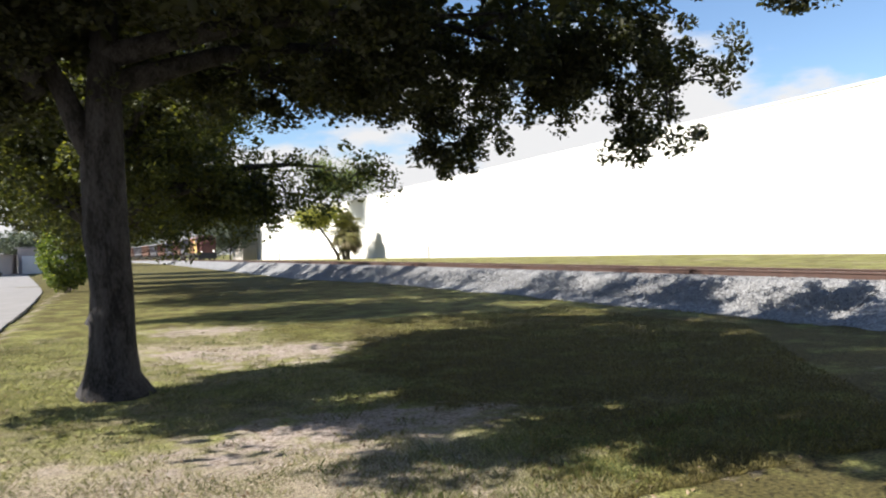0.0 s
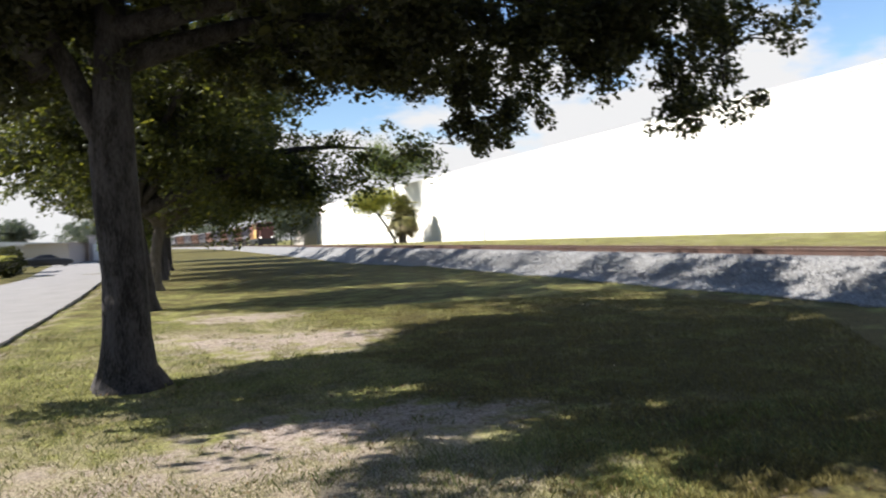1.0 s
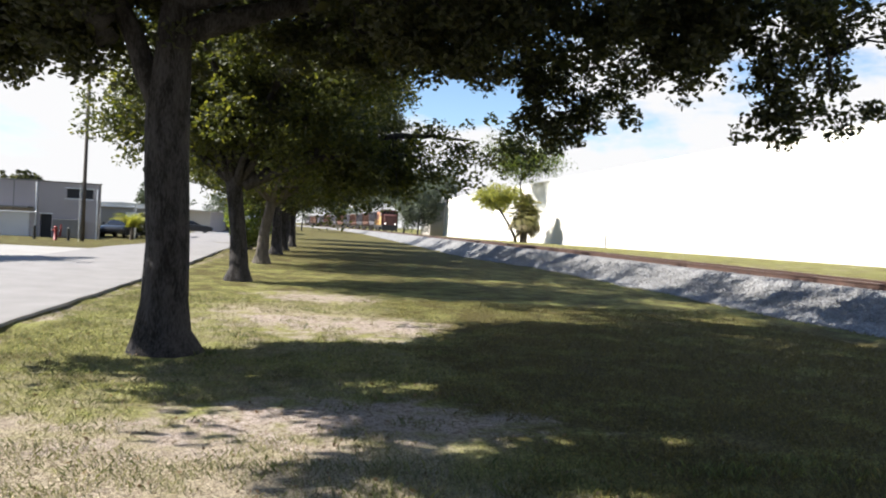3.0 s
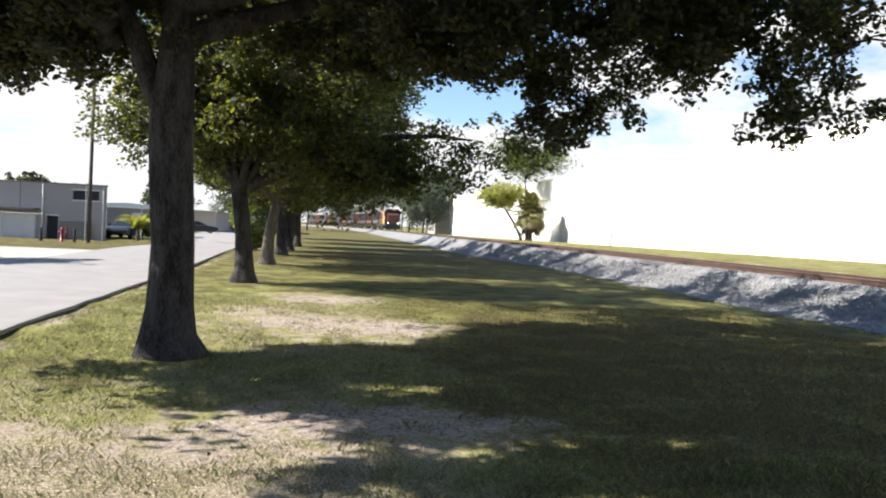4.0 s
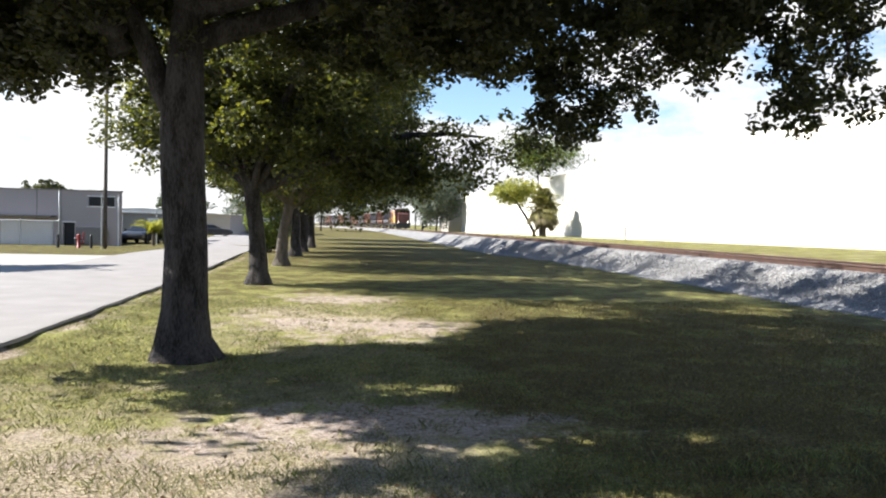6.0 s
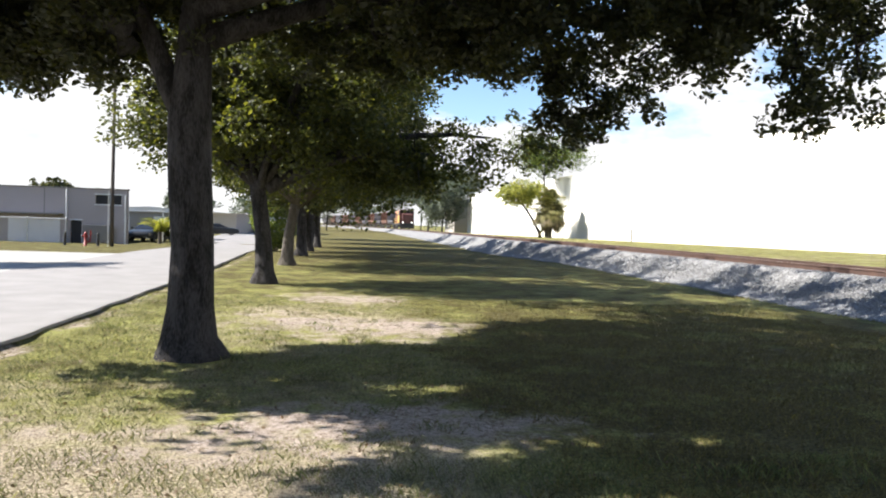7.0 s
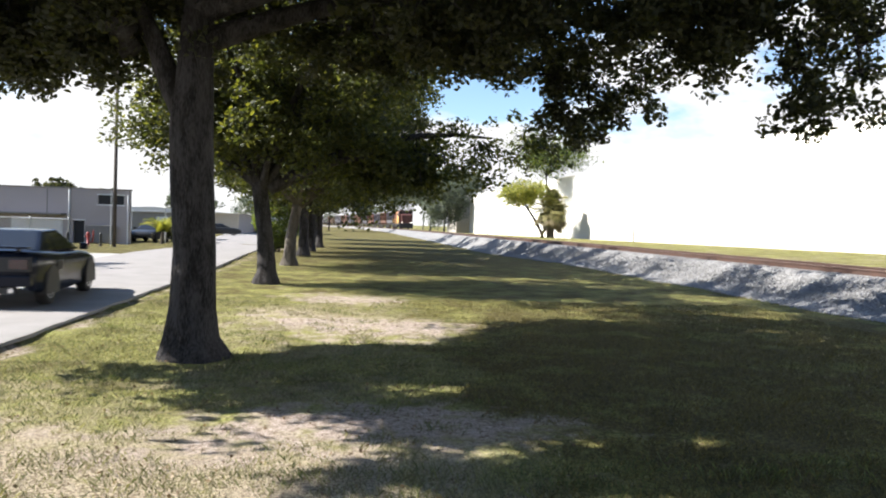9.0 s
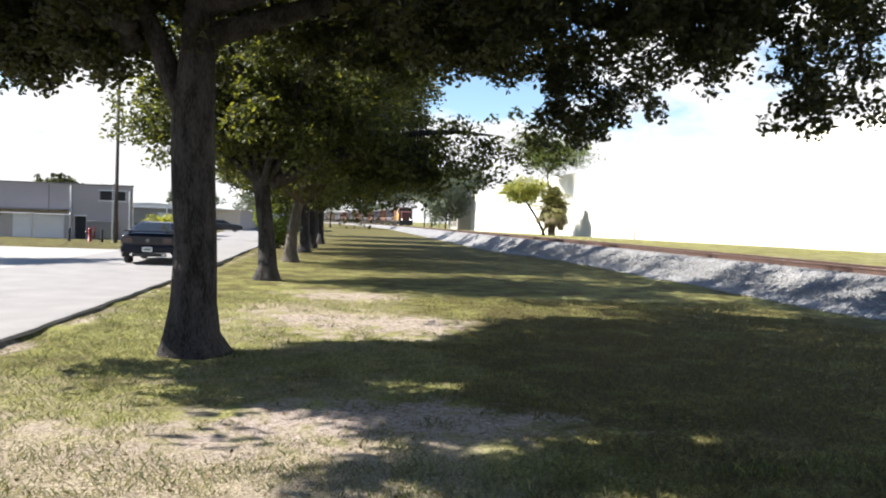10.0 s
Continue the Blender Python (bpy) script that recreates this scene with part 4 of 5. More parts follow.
def car_wheel(parent, x, y, r=0.335):
    """Its axle lies along x through its own origin, so that it can roll."""
    s = 1 if x > 0 else -1
    hub = new("wheel", finish(tube(bmesh.new(), [(-0.10, 0, 0), (0.10, 0, 0)], [r * 0.60, r * 0.60], 20), "wheel", BLACK_PLASTIC))
    hub.parent = parent
    hub.matrix_basis = pose(x, y, r)
    bm = bmesh.new()
    prof = [(-0.105, r * 0.66), (-0.115, r * 0.80), (-0.11, r * 0.93), (-0.08, r), (0.08, r), (0.11, r * 0.93), (0.115, r * 0.80), (0.105, r * 0.66)]
    rings = [[bm.verts.new((u, v * math.cos(a), v * math.sin(a))) for u, v in prof] for a in [2 * math.pi * k / 28 for k in range(28)]]
    for k in range(28):
        a, b = rings[k], rings[(k + 1) % 28]
        for j in range(len(prof) - 1):
            bm.faces.new((a[j], a[j + 1], b[j + 1], b[j]))
    part("tyre", bm, RUBBER, hub, smooth=True)
    bm = bmesh.new()
    tube(bm, [(s * 0.06, 0, 0), (s * 0.118, 0, 0)], [0.07, 0.055], 12)
    for k in range(5):
        m = pose(0, 0, 0, 72 * k)
        box(bm, (s * 0.085, -0.032, 0.03), (s * 0.108, 0.032, r * 0.64), m=m)
    ringv = []
    for k in range(24):
        a = 2 * math.pi * k / 24
        ringv.append([bm.verts.new((s * u, v * r * math.cos(a), v * r * math.sin(a))) for u, v in ((0.07, 0.60), (0.112, 0.61), (0.112, 0.67), (0.07, 0.67))])
    for k in range(24):
        a, b = ringv[k], ringv[(k + 1) % 24]
        for j in range(3):
            bm.faces.new((a[j], a[j + 1], b[j + 1], b[j]))
    part("rim", bm, ALLOY, hub, "five-spoke alloy rim")
    return hub


def coupe(label, paint, name="car"):
    """Rear bumper at y = 0, nose along +y, on the road at z = 0."""
    c = thing(name, (0, 0, 0), label, "car")
    rings = []
    for y, hw, zb, zt in ((0.0, .74, .44, .84), (.05, .84, .36, .94), (.16, .90, .30, 1.0), (.55, .935, .25, 1.01), (1.0, .945, .22, 1.0), (1.6, .92, .20, .965), (2.4, .905, .20, .945), (3.1, .915, .20, .94), (3.7, .93, .22, .90), (4.2, .90, .25, .82), (4.48, .82, .30, .73), (4.6, .66, .38, .64)):
        half = [(hw * .90, zb), (hw * .985, zb + .08), (hw * .965, zb + (zt - zb) * .38), (hw, zb + (zt - zb) * .62), (hw * .975, zt - .09), (hw * .90, zt - .02), (hw * .5, zt + .012)]
        rings.append([(x, y, z) for x, z in half] + [(-x, y, z) for x, z in half[::-1]])
    bm = loft(bmesh.new(), rings)
    body = part("body", bm, paint, c, smooth=True)
    # cabin
    lo = [(-.80, .62, .985), (.80, .62, .985), (.80, 3.32, .94), (-.80, 3.32, .94)]
    hi = [(-.56, 1.50, 1.35), (.56, 1.50, 1.35), (.57, 2.38, 1.37), (-.57, 2.38, 1.37)]
    bm = bmesh.new()
    a, b = [bm.verts.new(p) for p in lo], [bm.verts.new(p) for p in hi]
    bm.faces.new(b); bm.faces.new(a[::-1])
    for k in range(4):
        bm.faces.new((a[k], a[(k + 1) % 4], b[(k + 1) % 4], b[k]))
    bmesh.ops.bevel(bm, geom=bm.edges[:], offset=0.05, segments=3, affect="EDGES", profile=0.6)
    cabin = part("cabin", bm, paint, c, smooth=False)

    def glass(nm, quad, inset=0.12, lift=0.012, parent=cabin):
        q = [Vector(p) for p in quad]
        mid = sum(q, Vector()) / 4
        n = (q[1] - q[0]).cross(q[2] - q[0]).normalized()
        if n.dot(mid - Vector((0, 2.0, 0.9))) < 0:
            n = -n
        bm = bmesh.new()
        f = [bm.verts.new(p.lerp(mid, inset) + n * lift) for p in q]
        g = [bm.verts.new(p.lerp(mid, inset) - n * 0.004) for p in q]
        bm.faces.new(f)
        for k in range(4):
            bm.faces.new((f[k], f[(k + 1) % 4], g[(k + 1) % 4], g[k]))
        part(nm, bm, DARK_GLASS, parent)
    glass("rear_window", (lo[0], lo[1], hi[1], hi[0]))
    glass("windscreen", (lo[3], lo[2], hi[2], hi[3]))
    for s in (-1, 1):
        L3 = lambda y, z, f: (s * (.80 - .235 * f), y, z)
        glass("side_window", (L3(1.62, .985, 0.02), L3(3.02, .96, 0.02), L3(2.36, 1.34, .98), L3(1.72, 1.335, .98)), 0.06)
        glass("quarter_window", (L3(1.05, .99, 0.02), L3(1.52, .985, 0.02), L3(1.60, 1.30, .9), L3(1.48, 1.30, .9)), 0.10)
        m = part("mirror", boxed((s * .90, 2.88, .95), (s * 1.06, 3.02, 1.09), 0.025), paint, body)
        part("tail_lamp", boxed((s * .48, -0.012, .70), (s * .80, 0.07, .88), 0.015), TAIL_RED, body, "three-bar red tail lamp")
        part("exhaust_tip", tube(bmesh.new(), [(s * .52, -0.03, .33), (s * .52, 0.2, .33)], [.045, .045], 14), CHROME, body)
        part("head_lamp", boxed((s * .52, 4.36, .60), (s * .80, 4.50, .72), 0.02), CHROME, body)
        for y in (0.98, 3.70):
            bm = bmesh.new()
            arc = [(y + .40 * math.cos(k * math.pi / 14), .335 + .40 * math.sin(k * math.pi / 14)) for k in range(15)]
            prism(bm, [(y + .40, .22)] + arc + [(y - .40, .22)], s * .80, s * .951)
            part("wheel_arch", bm, BLACK_PLASTIC, body)
        part("side_scoop", boxed((s * .925, 1.25, .62), (s * .955, 1.55, .80), 0.012), BLACK_PLASTIC, body)
    part("bumper", boxed((-.86, -0.045, .40), (.86, 0.10, .60), 0.035), paint, body)
    part("diffuser", boxed((-.60, -0.02, .27), (.60, 0.12, .39), 0.02), BLACK_PLASTIC, body)
    part("tail_panel", boxed((-.84, -0.006, .66), (.84, 0.05, .91), 0.012), BLACK_PLASTIC, body)
    sp = part("spoiler", boxed((-.78, 0.0, 1.06), (.78, .24, 1.095), 0.014), paint, body)
    for s in (-.6, .6):
        part("strut", boxed((s - .03, .06, .98), (s + .03, .18, 1.065)), paint, sp)
    part("badge", tube(bmesh.new(), [(0, -0.022, .785), (0, 0.0, .785)], [.06, .06], 20), TRIM, body, "round badge")
    plate = part("number_plate", boxed((-.16, -0.064, .43), (.16, -0.044, .575), 0.006), PLATE, body, "white plate with a dark bar")
    part("bar", boxed((-.11, -0.068, .475), (.11, -0.0645, .53)), INK, plate)
    wheels = [car_wheel(c, x, y) for x in (-.80, .80) for y in (0.98, 3.70)]
    return c, wheels


moving_car, car_wheels = coupe("dark blue two-door coupe driving on the road", CAR_PAINT)
moving_car.scale = (0.89, 0.92, 0.95)
parked_car, _ = coupe("dark coupe parked before a low building", CAR_GREY)
parked_car.matrix_basis = pose(-16.2, 88.0, ground_z(-15, 88) + 0.01, 0, 0, -82)
yard_car = copy_thing(parked_car, pose(-14.4, 61.5, ground_z(-14.4, 60) + 0.01, 0, 0, 176))
tagged(yard_car, "dark coupe parked nose out beside a workshop")


# ---------------------------------------------------------------- across the road
def left_building():
    """Low flat-roofed workshop; the front looks at the camera."""
    x0, x1, y0, y1, zb, zt = -34.0, -14.15, 52.0, 62.0, -0.5, 3.32
    b = thing("workshop", (0, 0, 0), "low grey-tan flat-roofed workshop with a high window", "building")
    wx0, wx1, wz0, wz1 = -16.2, -14.55, 2.33, 2.98
    dx0, dx1, dz1 = -17.75, -17.05, 1.25
    for lo, hi in (((x0, y0, zb), (dx0, y0 + .3, zt)), ((dx0, y0, dz1), (dx1, y0 + .3, zt)), ((dx1, y0, zb), (wx0, y0 + .3, zt)), ((wx0, y0, zb), (wx1, y0 + .3, wz0)), ((wx0, y0, wz1), (wx1, y0 + .3, zt)), ((wx1, y0, zb), (x1, y0 + .3, zt))):
        part("wall", boxed(lo, hi), GREY_WALL, b)
    bx, bt = x1 - 3.6, zt - 0.7                # the body stands back behind the high front
    part("wall", boxed((bx - .3, y0 + .3, zb), (bx, y1, bt)), GREY_WALL, b)
    part("wall", boxed((x0, y1 - .3, zb), (bx - .3, y1, bt)), GREY_WALL, b)
    part("wall", boxed((x0, y0 + .3, zb), (x0 + .3, y1 - .3, bt)), GREY_WALL, b)
    part("roof", boxed((x0 + .3, y0 + .3, bt - .25), (bx - .3, y1 - .3, bt - .05)), ROOF_WHITE, b)
    part("coping", boxed((x0 - .06, y0 - .06, zt), (x1 + .06, y0 + .34, zt + .08), .01), TRIM, b)
    for x in (-27.0, -19.4):
        part("control_joint", boxed((x - .03, y0 - .012, zb), (x + .03, y0 - .002, zt)), TRIM, b)
    for x in (x1 - .12,):
        part("downpipe", tube(bmesh.new(), [(x, y0 - .07, -.4), (x, y0 - .07, zt - .3)], [.05, .05], 8), WHITE_METAL, b)
    w = part("window", boxed((wx0 - .06, y0 - .03, wz0 - .06), (wx1 + .06, y0 - .002, wz0)), WHITE_METAL, b)
    for lo, hi in (((wx0 - .06, y0 - .03, wz1), (wx1 + .06, y0 - .002, wz1 + .06)), ((-15.28, y0 + .02, wz0), (-15.14, y0 + .1, wz1))):
        part("frame", boxed(lo, hi), WHITE_METAL, w)
    for a, c in ((wx0, -15.28), (-15.14, wx1)):
        part("pane", boxed((a + .03, y0 + .05, wz0 + .03), (c - .03, y0 + .08, wz1 - .03)), DARK_PANE, w)
    d = part("door", boxed((dx0 + .03, y0 + .12, zb), (dx1 - .03, y0 + .17, dz1 - .03)), DARK_PANE, b, "dark glazed door")
    part("frame", boxed((dx0 - .05, y0 - .03, dz1 - .02), (dx1 + .05, y0 - .002, dz1 + .05)), WHITE_METAL, d)
    sd = part("shutter", boxed((-21.6, y0 - .05, zb), (-18.4, y0 - .005, 1.35)), WHITE_METAL, b, "white roller shutter")
    for k in range(9):
        part("slat", boxed((-21.55, y0 - .085, -0.38 + k * .19), (-18.45, y0 - .053, -0.22 + k * .19), .008), WHITE_METAL, sd)
    part("canopy", boxed((-23.5, y0 - .9, 1.55), (-18.2, y0 - .003, 1.66), .01), TRIM, b)
    part("downpipe", tube(bmesh.new(), [(-18.0, y0 - .06, -.4), (-18.0, y0 - .06, zt - .05)], [.055, .055], 8), WHITE_METAL, b)
    part("electrical_panel", boxed((-16.9, y0 - .28, -.2), (-15.0, y0 - .004, 0.95), .02), TRIM, b)


left_building()


def low_building():
    """The pale building farther along the road, with a sunlit roof."""
    b = thing("low_building", (0, 0, 0), "low pale building with a white roof down the road", "building")
    x0, x1, y0, y1, zb, zt = -34.0, -13.0, 96.0, 118.0, -0.8, 2.3
    part("wall", boxed((x0, y0, zb), (x1, y0 + .3, zt)), TAN_WALL, b)
    part("wall", boxed((x1 - .3, y0 + .3, zb), (x1, y1, zt)), GREY_WALL, b)
    part("wall", boxed((x0, y0 + .3, zb), (x0 + .3, y1, zt)), GREY_WALL, b)
    bm = bmesh.new()
    prism(bm, [(x0 - .5, zt), (x1 + .5, zt), ((x0 + x1) / 2, zt + 0.55)], y0 - .5, y1 + .5, "y")
    part("roof", bm, ROOF_WHITE, b, "low white pitched roof")
    for k in range(3):
        a = -18.2 - 4.6 * k
        d = part("shutter", boxed((a - 3.2, y0 - .06, zb), (a, y0 - .004, 2.0)), WHITE_METAL, b, "white roller shutter")
        for j in range(7):
            part("slat", boxed((a - 3.15, y0 - .09, -.4 + j * .33), (a - .05, y0 - .062, -.12 + j * .33), .01), WHITE_METAL, d)
    c = thing("grey_building", (0, 0, 0), "plain grey shed at the bend of the road", "building")
    part("wall", boxed((-12.4, 112, -0.8), (-6.2, 124, 3.1)), GREY_WALL, c)
    part("roof", boxed((-12.7, 111.7, 3.1), (-5.9, 124.3, 3.3), .02), TRIM, c)
    for k in range(2):
        part("bay_door", boxed((-11.9 + 2.9 * k, 111.9, -.7), (-9.6 + 2.9 * k, 111.99, 2.1), .01), WHITE_METAL, c)


low_building()


def utility_pole():
    z = ground_z(-12.95, 44.5)
    p = thing("utility_pole", (-12.95, 44.5, z), "tall dark wooden utility pole on a grass strip", "pole")
    part("pole", tube(bmesh.new(), [(0, 0, -.4), (0, 0, 4), (0.03, 0, 10.5)], [.105, .098, .08], 12, 0.04), POLE_WOOD, p, smooth=True)
    part("crossarm", boxed((-1.2, -.12, 9.7), (1.2, -.02, 9.82), .01), POLE_WOOD, p)
    for x in (-1.0, 0.5, 1.0):
        part("insulator", tube(bmesh.new(), [(x, -.07, 9.82), (x, -.07, 9.95)], [.04, .03], 8), WHITE_METAL, p)
    part("conduit", tube(bmesh.new(), [(-.19, -.05, 0), (-.19, -.05, 3.2)], [.03, .03], 6), GALV, p)


utility_pole()


def yard_shed():
    """A small pale store behind the yard, with a door and a roll of pipes on its wall."""
    s = thing("store_shed", (-15.6, 66.0, -0.35), "small pale block store shed behind the yard", "shed")
    part("wall", boxed((-2.2, 0, -0.1), (2.3, 4.0, 2.35)), CONCRETE, s)
    part("roof", boxed((-2.4, -.2, 2.35), (2.5, 4.2, 2.5), .02), ROOF_WHITE, s)
    part("door", boxed((-0.2, -.05, 0), (0.75, -.003, 2.0), .01), WHITE_METAL, s)
    part("shutter", boxed((1.0, -.05, 0), (2.1, -.003, 1.7), .01), TRIM, s)
    p = thing("lamp_post", (-13.1, 57.5, ground_z(-13, 57)), "slim grey steel post in the yard", "post")
    part("post", tube(bmesh.new(), [(0, 0, -.2), (0, 0, 2.6)], [.06, .05], 8), GALV, p)
    part("cap", tube(bmesh.new(), [(0, 0, 2.6), (0, 0, 2.66)], [.06, .03], 8), GALV, p)


yard_shed()


def hydrant():
    z = ground_z(-14.6, 45.2)
    h = thing("standpipe", (-14.6, 45.2, z), "red fire standpipe with twin outlets in the grass", "hydrant")
    part("riser", tube(bmesh.new(), [(0, 0, -.1), (0, 0, .06), (0, 0, .07), (0, 0, .85), (0, 0, .98), (0, 0, 1.06)], [.17, .17, .12, .12, .15, .06], 14), HYDRANT_RED, h, smooth=True)
    for s in (-1, 1):
        o = part("outlet", tube(bmesh.new(), [(0, 0, .72), (s * .26, 0, .72)], [.07, .08], 12), HYDRANT_RED, h)
        part("cap", tube(bmesh.new(), [(s * .26, 0, .72), (s * .31, 0, .72)], [.095, .095], 12), GALV, o)
    part("elbow", tube(bmesh.new(), [(.02, .1, .3), (.32, .1, .35), (.36, .1, .9), (.36, .1, 1.2)], [.07, .07, .07, .06], 10), HYDRANT_RED, h)
    h.scale = (0.72, 0.72, 0.76)
    for x in (-1.05, 0.75):
        b = thing("bollard", (-14.6 + x, 45.0, z), "short black bollard beside a red standpipe", "bollard", "bollards round the standpipe")
        part("post", tube(bmesh.new(), [(0, 0, -.1), (0, 0, .72), (0, 0, .78)], [.075, .075, .04], 12), BLACK_PLASTIC, b)
        part("foot", tube(bmesh.new(), [(0, 0, -.02), (0, 0, .04)], [.11, .10], 12), BLACK_PLASTIC, b)


hydrant()


def fence():
    y, z = 49.6, ground_z(-20, 49.6)
    f = thing("chain_fence", (0, 0, 0), "chain-link fence with pale steel posts before the workshop", "fence")
    for k in range(9):
        x = -17.2 - 2.3 * k
        p = part("post", tube(bmesh.new(), [(x, y, z - .2), (x, y, z + 1.62)], [.045, .045], 8), GALV, f)
        part("cap", tube(bmesh.new(), [(x, y, z + 1.62), (x, y, z + 1.68)], [.055, .02], 8), GALV, p)
    part("top_rail", tube(bmesh.new(), [(-36, y, z + 1.56), (-17.2, y, z + 1.56)], [.035, .035], 8), GALV, f)
    bm = bmesh.new()
    for k in range(150):
        x = -17.2 - k * 0.125
        for s in (-1, 1):
            a, b = Vector((x, y, z + .05)), Vector((x + s * 1.5, y, z + 1.55))
            if b.x > -17.2:
                f2 = (-17.2 - a.x) / (b.x - a.x)
                b = a.lerp(b, f2)
            d = Vector((0, 0, .006))
            vs = [bm.verts.new(q) for q in (a - d, b - d, b + d, a + d)]
            bm.faces.new(vs)
    part("wire_mesh", bm, GALV, f)["kind"] = "stuff"


fence()


def bush(name, at, r, h, n, leaf, mat, label, seed):
    rng = np.random.default_rng(seed)
    b = thing(name, at, label, "bush")
    bm = bmesh.new()
    for k in range(9):
        a = 2 * math.pi * k / 9
        tube(bm, [(0.1 * math.cos(a), 0.1 * math.sin(a), -.1), (r * .5 * math.cos(a), r * .5 * math.sin(a), h * .6)], [.03, .01], 5)
    part("stems", bm, BARK, b)["kind"] = "stuff"
    q = rng.normal(size=(n, 3)); q /= np.linalg.norm(q, axis=1, keepdims=True)
    q *= (rng.uniform(0.45, 1.0, n) ** 0.5)[:, None]
    lump = np.array([1 + 0.22 * noise.noise(Vector(v) * 2.2 + Vector((seed, 0, 0))) for v in q])
    c = q * lump[:, None] * (r, r, h * .5) + (0, 0, h * .5)
    o = new("foliage", leaves("foliage", c, leaf, rng, mat))
    o.parent, o["kind"] = b, "stuff"


bush("hedge", (-12.55, 60.0, ground_z(-12.55, 60)), 1.25, 2.2, 3600, 0.16, LEAF, "dark rounded hedge at the roadside", 71)
bush("shrub", (-3.7, 43.5, ground_z(-3.7, 43.5)), 1.4, 4.2, 5200, 0.2, LEAF_MID, "tall leafy shrub between the road and the trees", 73)


def young_palm(at):
    rng = random.Random(77)
    t = thing("young_palm", at, "young bright green feather palm at the roadside", "palm")
    part("stem", tube(bmesh.new(), [(0, 0, -.2), (0, 0, .5), (0, 0, .9)], [.14, .12, .07], 10), BARK2, t)
    vs = []
    for k in range(46):
        a, el = rng.uniform(0, 2 * math.pi), rng.uniform(52, 88)
        d = Vector((math.cos(a), math.sin(a), 0))
        s = Vector((-d.y, d.x, 0))
        L = rng.uniform(1.6, 2.2)
        line = [Vector((0, 0, .8)) + d * (L * f * math.cos(radians(el)) + .35 * f * f) + Vector((0, 0, L * f * math.sin(radians(el)) - .75 * f * f * L * .6)) for f in [j / 12 for j in range(13)]]
        for j in range(1, 13):
            w = 0.5 * (1 - j / 14)
            for sg in (-1, 1):
                tip = line[j] + s * sg * w + (line[j] - line[j - 1]) * .8 + Vector((0, 0, -.12))
                e = (line[j] - line[j - 1]) * .5
                vs += [tuple(line[j]), tuple(line[j].lerp(tip, .5) + e * .5), tuple(tip), tuple(line[j].lerp(tip, .5) - e * .5)]
    o = new("fronds", quads_mesh("fronds", vs, 4, LEAF_LIT))
    o.parent, o["kind"] = t, "stuff"


# added out of view at the left, only to cast a shadow on the apron
slender_tree((-13.6, 24.2, 0.0), (0.2, 0.2), 4.6, 1.8, 260, 79, "small unseen tree added to shade the concrete apron", LEAF, 0.7, 0.2, name="roadside_tree")
young_palm((-12.75, 55.0, ground_z(-12.75, 55)))
slender_tree((-31.0, 84.0, -.4), (0.3, 0.2), 5.4, 1.9, 200, 78, "dark round tree behind a flat roof", LEAF, 0.8, 0.35, name="roadside_tree")
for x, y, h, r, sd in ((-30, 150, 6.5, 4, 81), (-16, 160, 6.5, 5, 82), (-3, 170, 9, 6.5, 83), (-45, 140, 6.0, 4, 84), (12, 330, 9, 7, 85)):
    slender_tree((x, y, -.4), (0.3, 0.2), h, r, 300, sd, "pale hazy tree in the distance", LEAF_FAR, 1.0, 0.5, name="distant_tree")


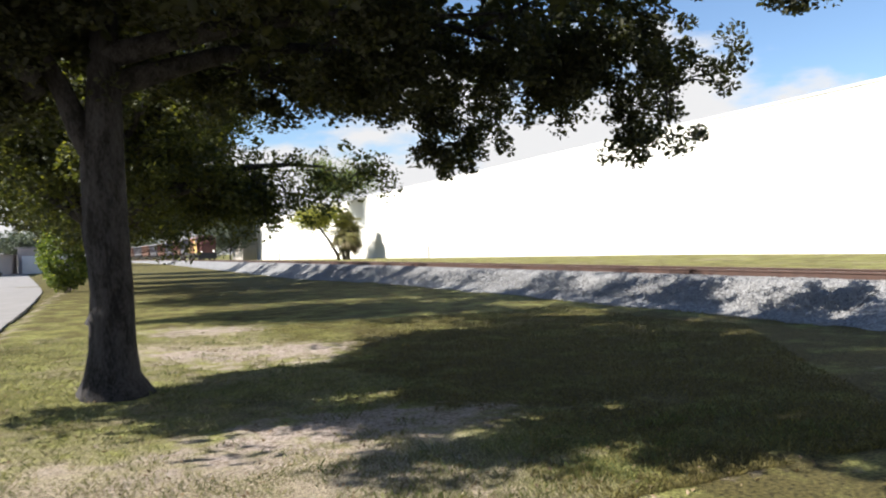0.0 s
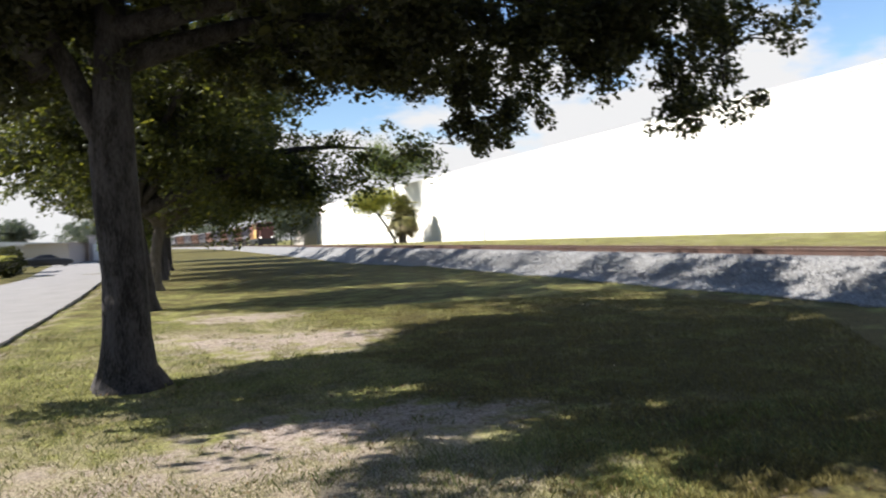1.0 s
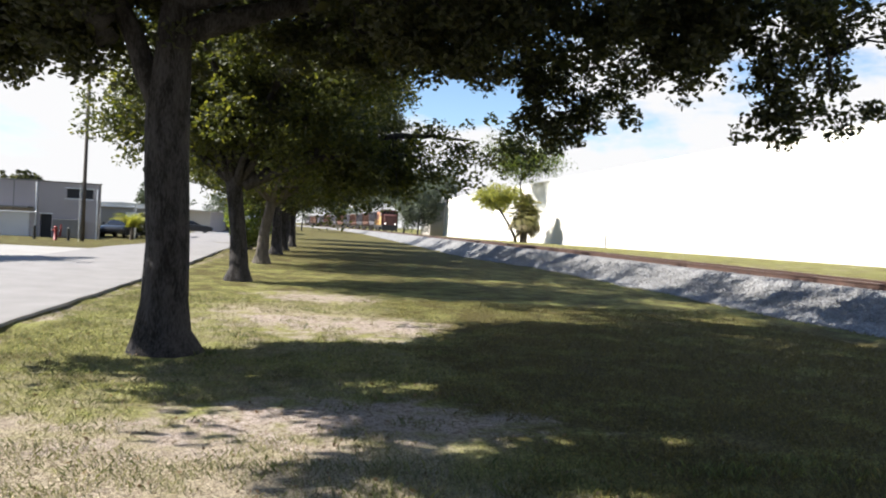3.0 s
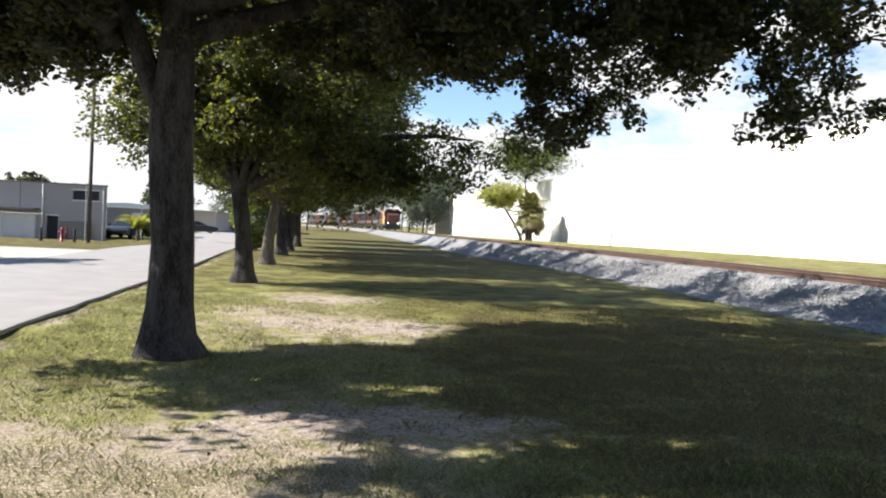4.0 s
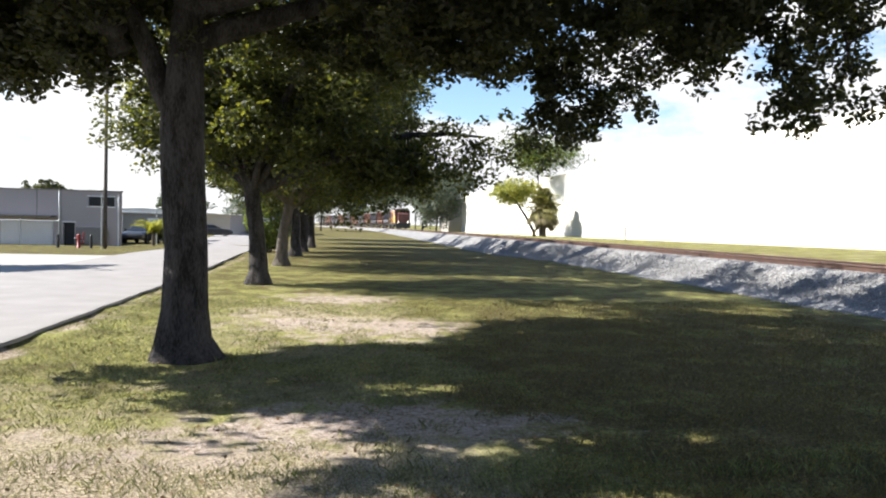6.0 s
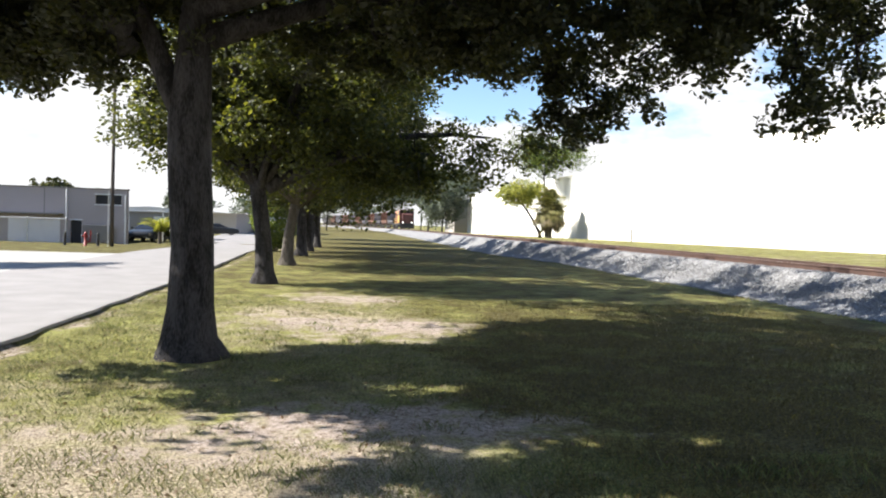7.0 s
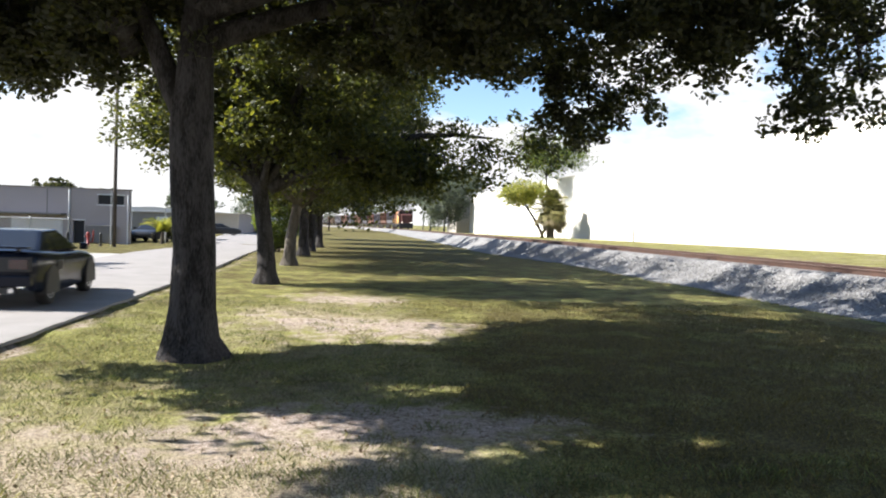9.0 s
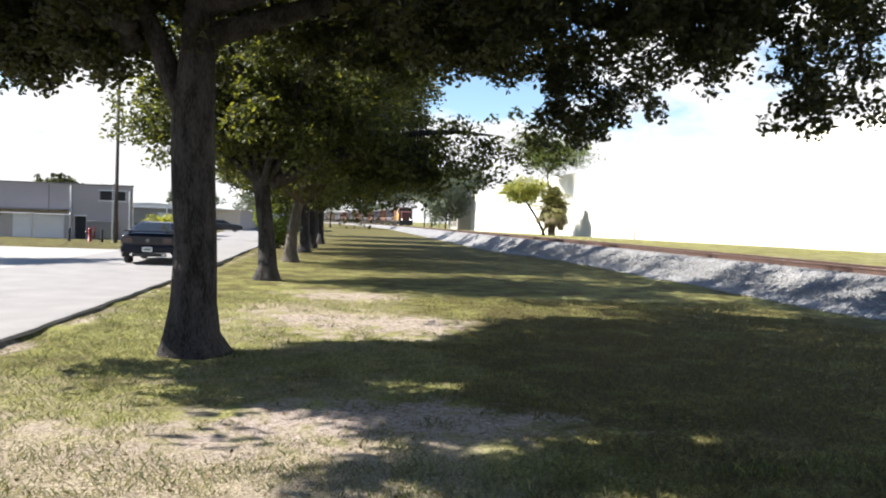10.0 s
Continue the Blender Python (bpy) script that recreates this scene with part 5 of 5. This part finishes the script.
# ---------------------------------------------------------------- small things on the ground
def scatter():
    rng = np.random.default_rng(5)
    # grass blades on the near lawn
    P, T = [], 0
    while T < 150000:
        u = rng.uniform(0, 1, 4000)
        y = 3.2 + 13.0 * u ** 1.7
        x = rng.uniform(-4.0, 9.5, 4000)
        for a, b in zip(x, y):
            if abs(a - 0.9) > 0.75 * b + 1.2:
                continue
            k = bare(a, b) + 0.55 * noise.noise((a * 1.5, b * 1.5, 2)) + 0.3 * noise.noise((a * 6, b * 6, 4))
            if k < 0.30 + 0.25 * rng.uniform():
                P.append((a, b, ground_z(a, b)))
                T += 1
    P = np.array(P[:150000])
    n = len(P)
    h = rng.uniform(0.016, 0.046, n) * (1 + 0.6 * (rng.uniform(size=n) < .12))
    a = rng.uniform(0, 2 * math.pi, n)
    lean = rng.uniform(0.2, 1.1, n) * h
    s = np.stack([np.cos(a), np.sin(a), 0 * a], 1) * (0.0017 + 0.0017 * rng.uniform(size=n))[:, None]
    d = np.stack([-np.sin(a + .6), np.cos(a + .6), 0 * a], 1) * lean[:, None]
    up = np.array([0, 0, 1.0]) * h[:, None]
    base = P - np.array([0, 0, .004])
    V = np.stack([base - s, base + s, base + s * .5 + d * .45 + up * .65, base + d + up * .95], 1)
    # blades right of about x = 1.3 get the shade-darkened colour
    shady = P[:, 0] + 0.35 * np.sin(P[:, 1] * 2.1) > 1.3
    for name, pick, mat, label in (("dry_grass", ~shady, GRASS, "short tufts of green and straw-coloured grass"), ("shade_painted_grass", shady, GRASS_SHADE_PAINT, "short grass under the trees, darkened in colour for shade")):
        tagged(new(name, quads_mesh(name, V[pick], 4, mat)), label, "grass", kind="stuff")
    # taller clumps at the sunny edge of the shade
    V = []
    for k in range(70):
        cx, cy = rng.uniform(-0.6, 4.2), rng.uniform(3.5, 5.0)
        if k % 3 == 0:
            cx, cy = rng.uniform(-3.6, 2.5), rng.uniform(5.0, 14.0)
        for j in range(56):
            x, y = cx + rng.normal() * 0.13, cy + rng.normal() * 0.09
            a, hh = rng.uniform(0, 6.28), rng.uniform(0.03, 0.085)
            b = np.array((x, y, ground_z(x, y) - .005))
            sd = np.array((math.cos(a), math.sin(a), 0)) * 0.0028
            ln = np.array((-math.sin(a), math.cos(a), 0)) * hh * rng.uniform(0.2, 0.9)
            V.append((b - sd, b + sd, b + sd * .6 + ln * .4 + (0, 0, hh * .6), b + ln + (0, 0, hh)))
    ob = new("grass_clumps", quads_mesh("grass_clumps", np.array(V), 4, GRASS_TALL))
    tagged(ob, "taller green grass clumps at the edge of the shade", "grass", kind="stuff")
    # dead leaves
    n = 1500
    y = 3.0 + 13 * rng.uniform(size=n) ** 1.6
    x = -0.6 + rng.normal(size=n) * 2.2
    keep = (x > -4.0) & (x < 9)
    C = np.array([(a, b, ground_z(a, b) + 0.016) for a, b in zip(x[keep], y[keep])])
    ob = new("fallen_leaves", leaves("fallen_leaves", C, 0.036, rng, LITTER, 0.6, 0.0))
    tagged(ob, "scattered dry brown leaves on the lawn", "leaves", kind="stuff")
    # loose stones on the bank
    V, F = [], []
    ico = [(0, 0, 1), (.9, 0, .3), (.25, .85, .3), (-.72, .5, .3), (-.72, -.5, .3), (.25, -.85, .3), (0, 0, -.6)]
    tri = [(0, 1, 2), (0, 2, 3), (0, 3, 4), (0, 4, 5), (0, 5, 1), (6, 2, 1), (6, 3, 2), (6, 4, 3), (6, 5, 4), (6, 1, 5)]
    for k in range(14000):
        y = 9 + 42 * rng.uniform() ** 1.4
        f = rng.uniform(-0.18, 1.0)
        w = 0.30 * noise.noise((y * 0.35, 2, 0)) + 0.14 * noise.noise((y * 1.5, 2, 4))
        g, top = ground_z(TOE_X - .6, y), rail_z(y) - .19
        x = TOE_X + 0.1 + w * (1 - f) + f * 1.6
        z = g + .04 + (top - g) * max(0, min(1, f * 1.02)) if f > 0 else g + .02
        r = rng.uniform(.017, .042)
        m = Euler(rng.uniform(0, 6.28, 3)).to_matrix() @ Matrix.Diagonal((r, r * rng.uniform(.6, 1), r * rng.uniform(.6, 1)))
        o = len(V)
        V += [tuple(m @ Vector(q) + Vector((x, y, z + .01))) for q in ico]
        F += [tuple(o + i for i in t) for t in tri]
    me = bpy.data.meshes.new("loose_stones")
    me.from_pydata(V, [], F)
    me.materials.append(STONE)
    tagged(new("loose_stones", me), "loose pale crushed stones on the railway bank", "stones", kind="stuff")


scatter()


# ---------------------------------------------------------------- what moves
def motions():
    # the train backs slowly away
    for ob, back in TRAIN:
        rows = []
        for k in range(6):
            t = 2.0 * k
            y = 127.5 + 3.45 * t + back
            bend = math.degrees(math.atan(0.0012 * max(0, y + 7 - 150)))
            rows.append((t, pose(TRACK_X + track_shift(y), y, rail_z(y + 7), -0.126, 0, bend)))
        walk(ob, rows)
    # the coupe comes from behind and drives off along the road
    speed, r = 10.5, 0.335
    rows = []
    for k in range(41):
        t = 0.25 * k
        y = 23.3 - speed * (10 - t)
        rows.append((t, pose(-5.80 + road_shift(y + 2), y, ground_z(-6, y + 2) + 0.058, 0, 0, 4.0)))
    walk(moving_car, rows)
    for w in car_wheels:
        p = w.matrix_basis.translation.copy()
        walk(w, [(k / 30, pose(p.x, p.y, p.z, -math.degrees(speed * k / 30 / (0.92 * r)))) for k in range(301)])


motions()
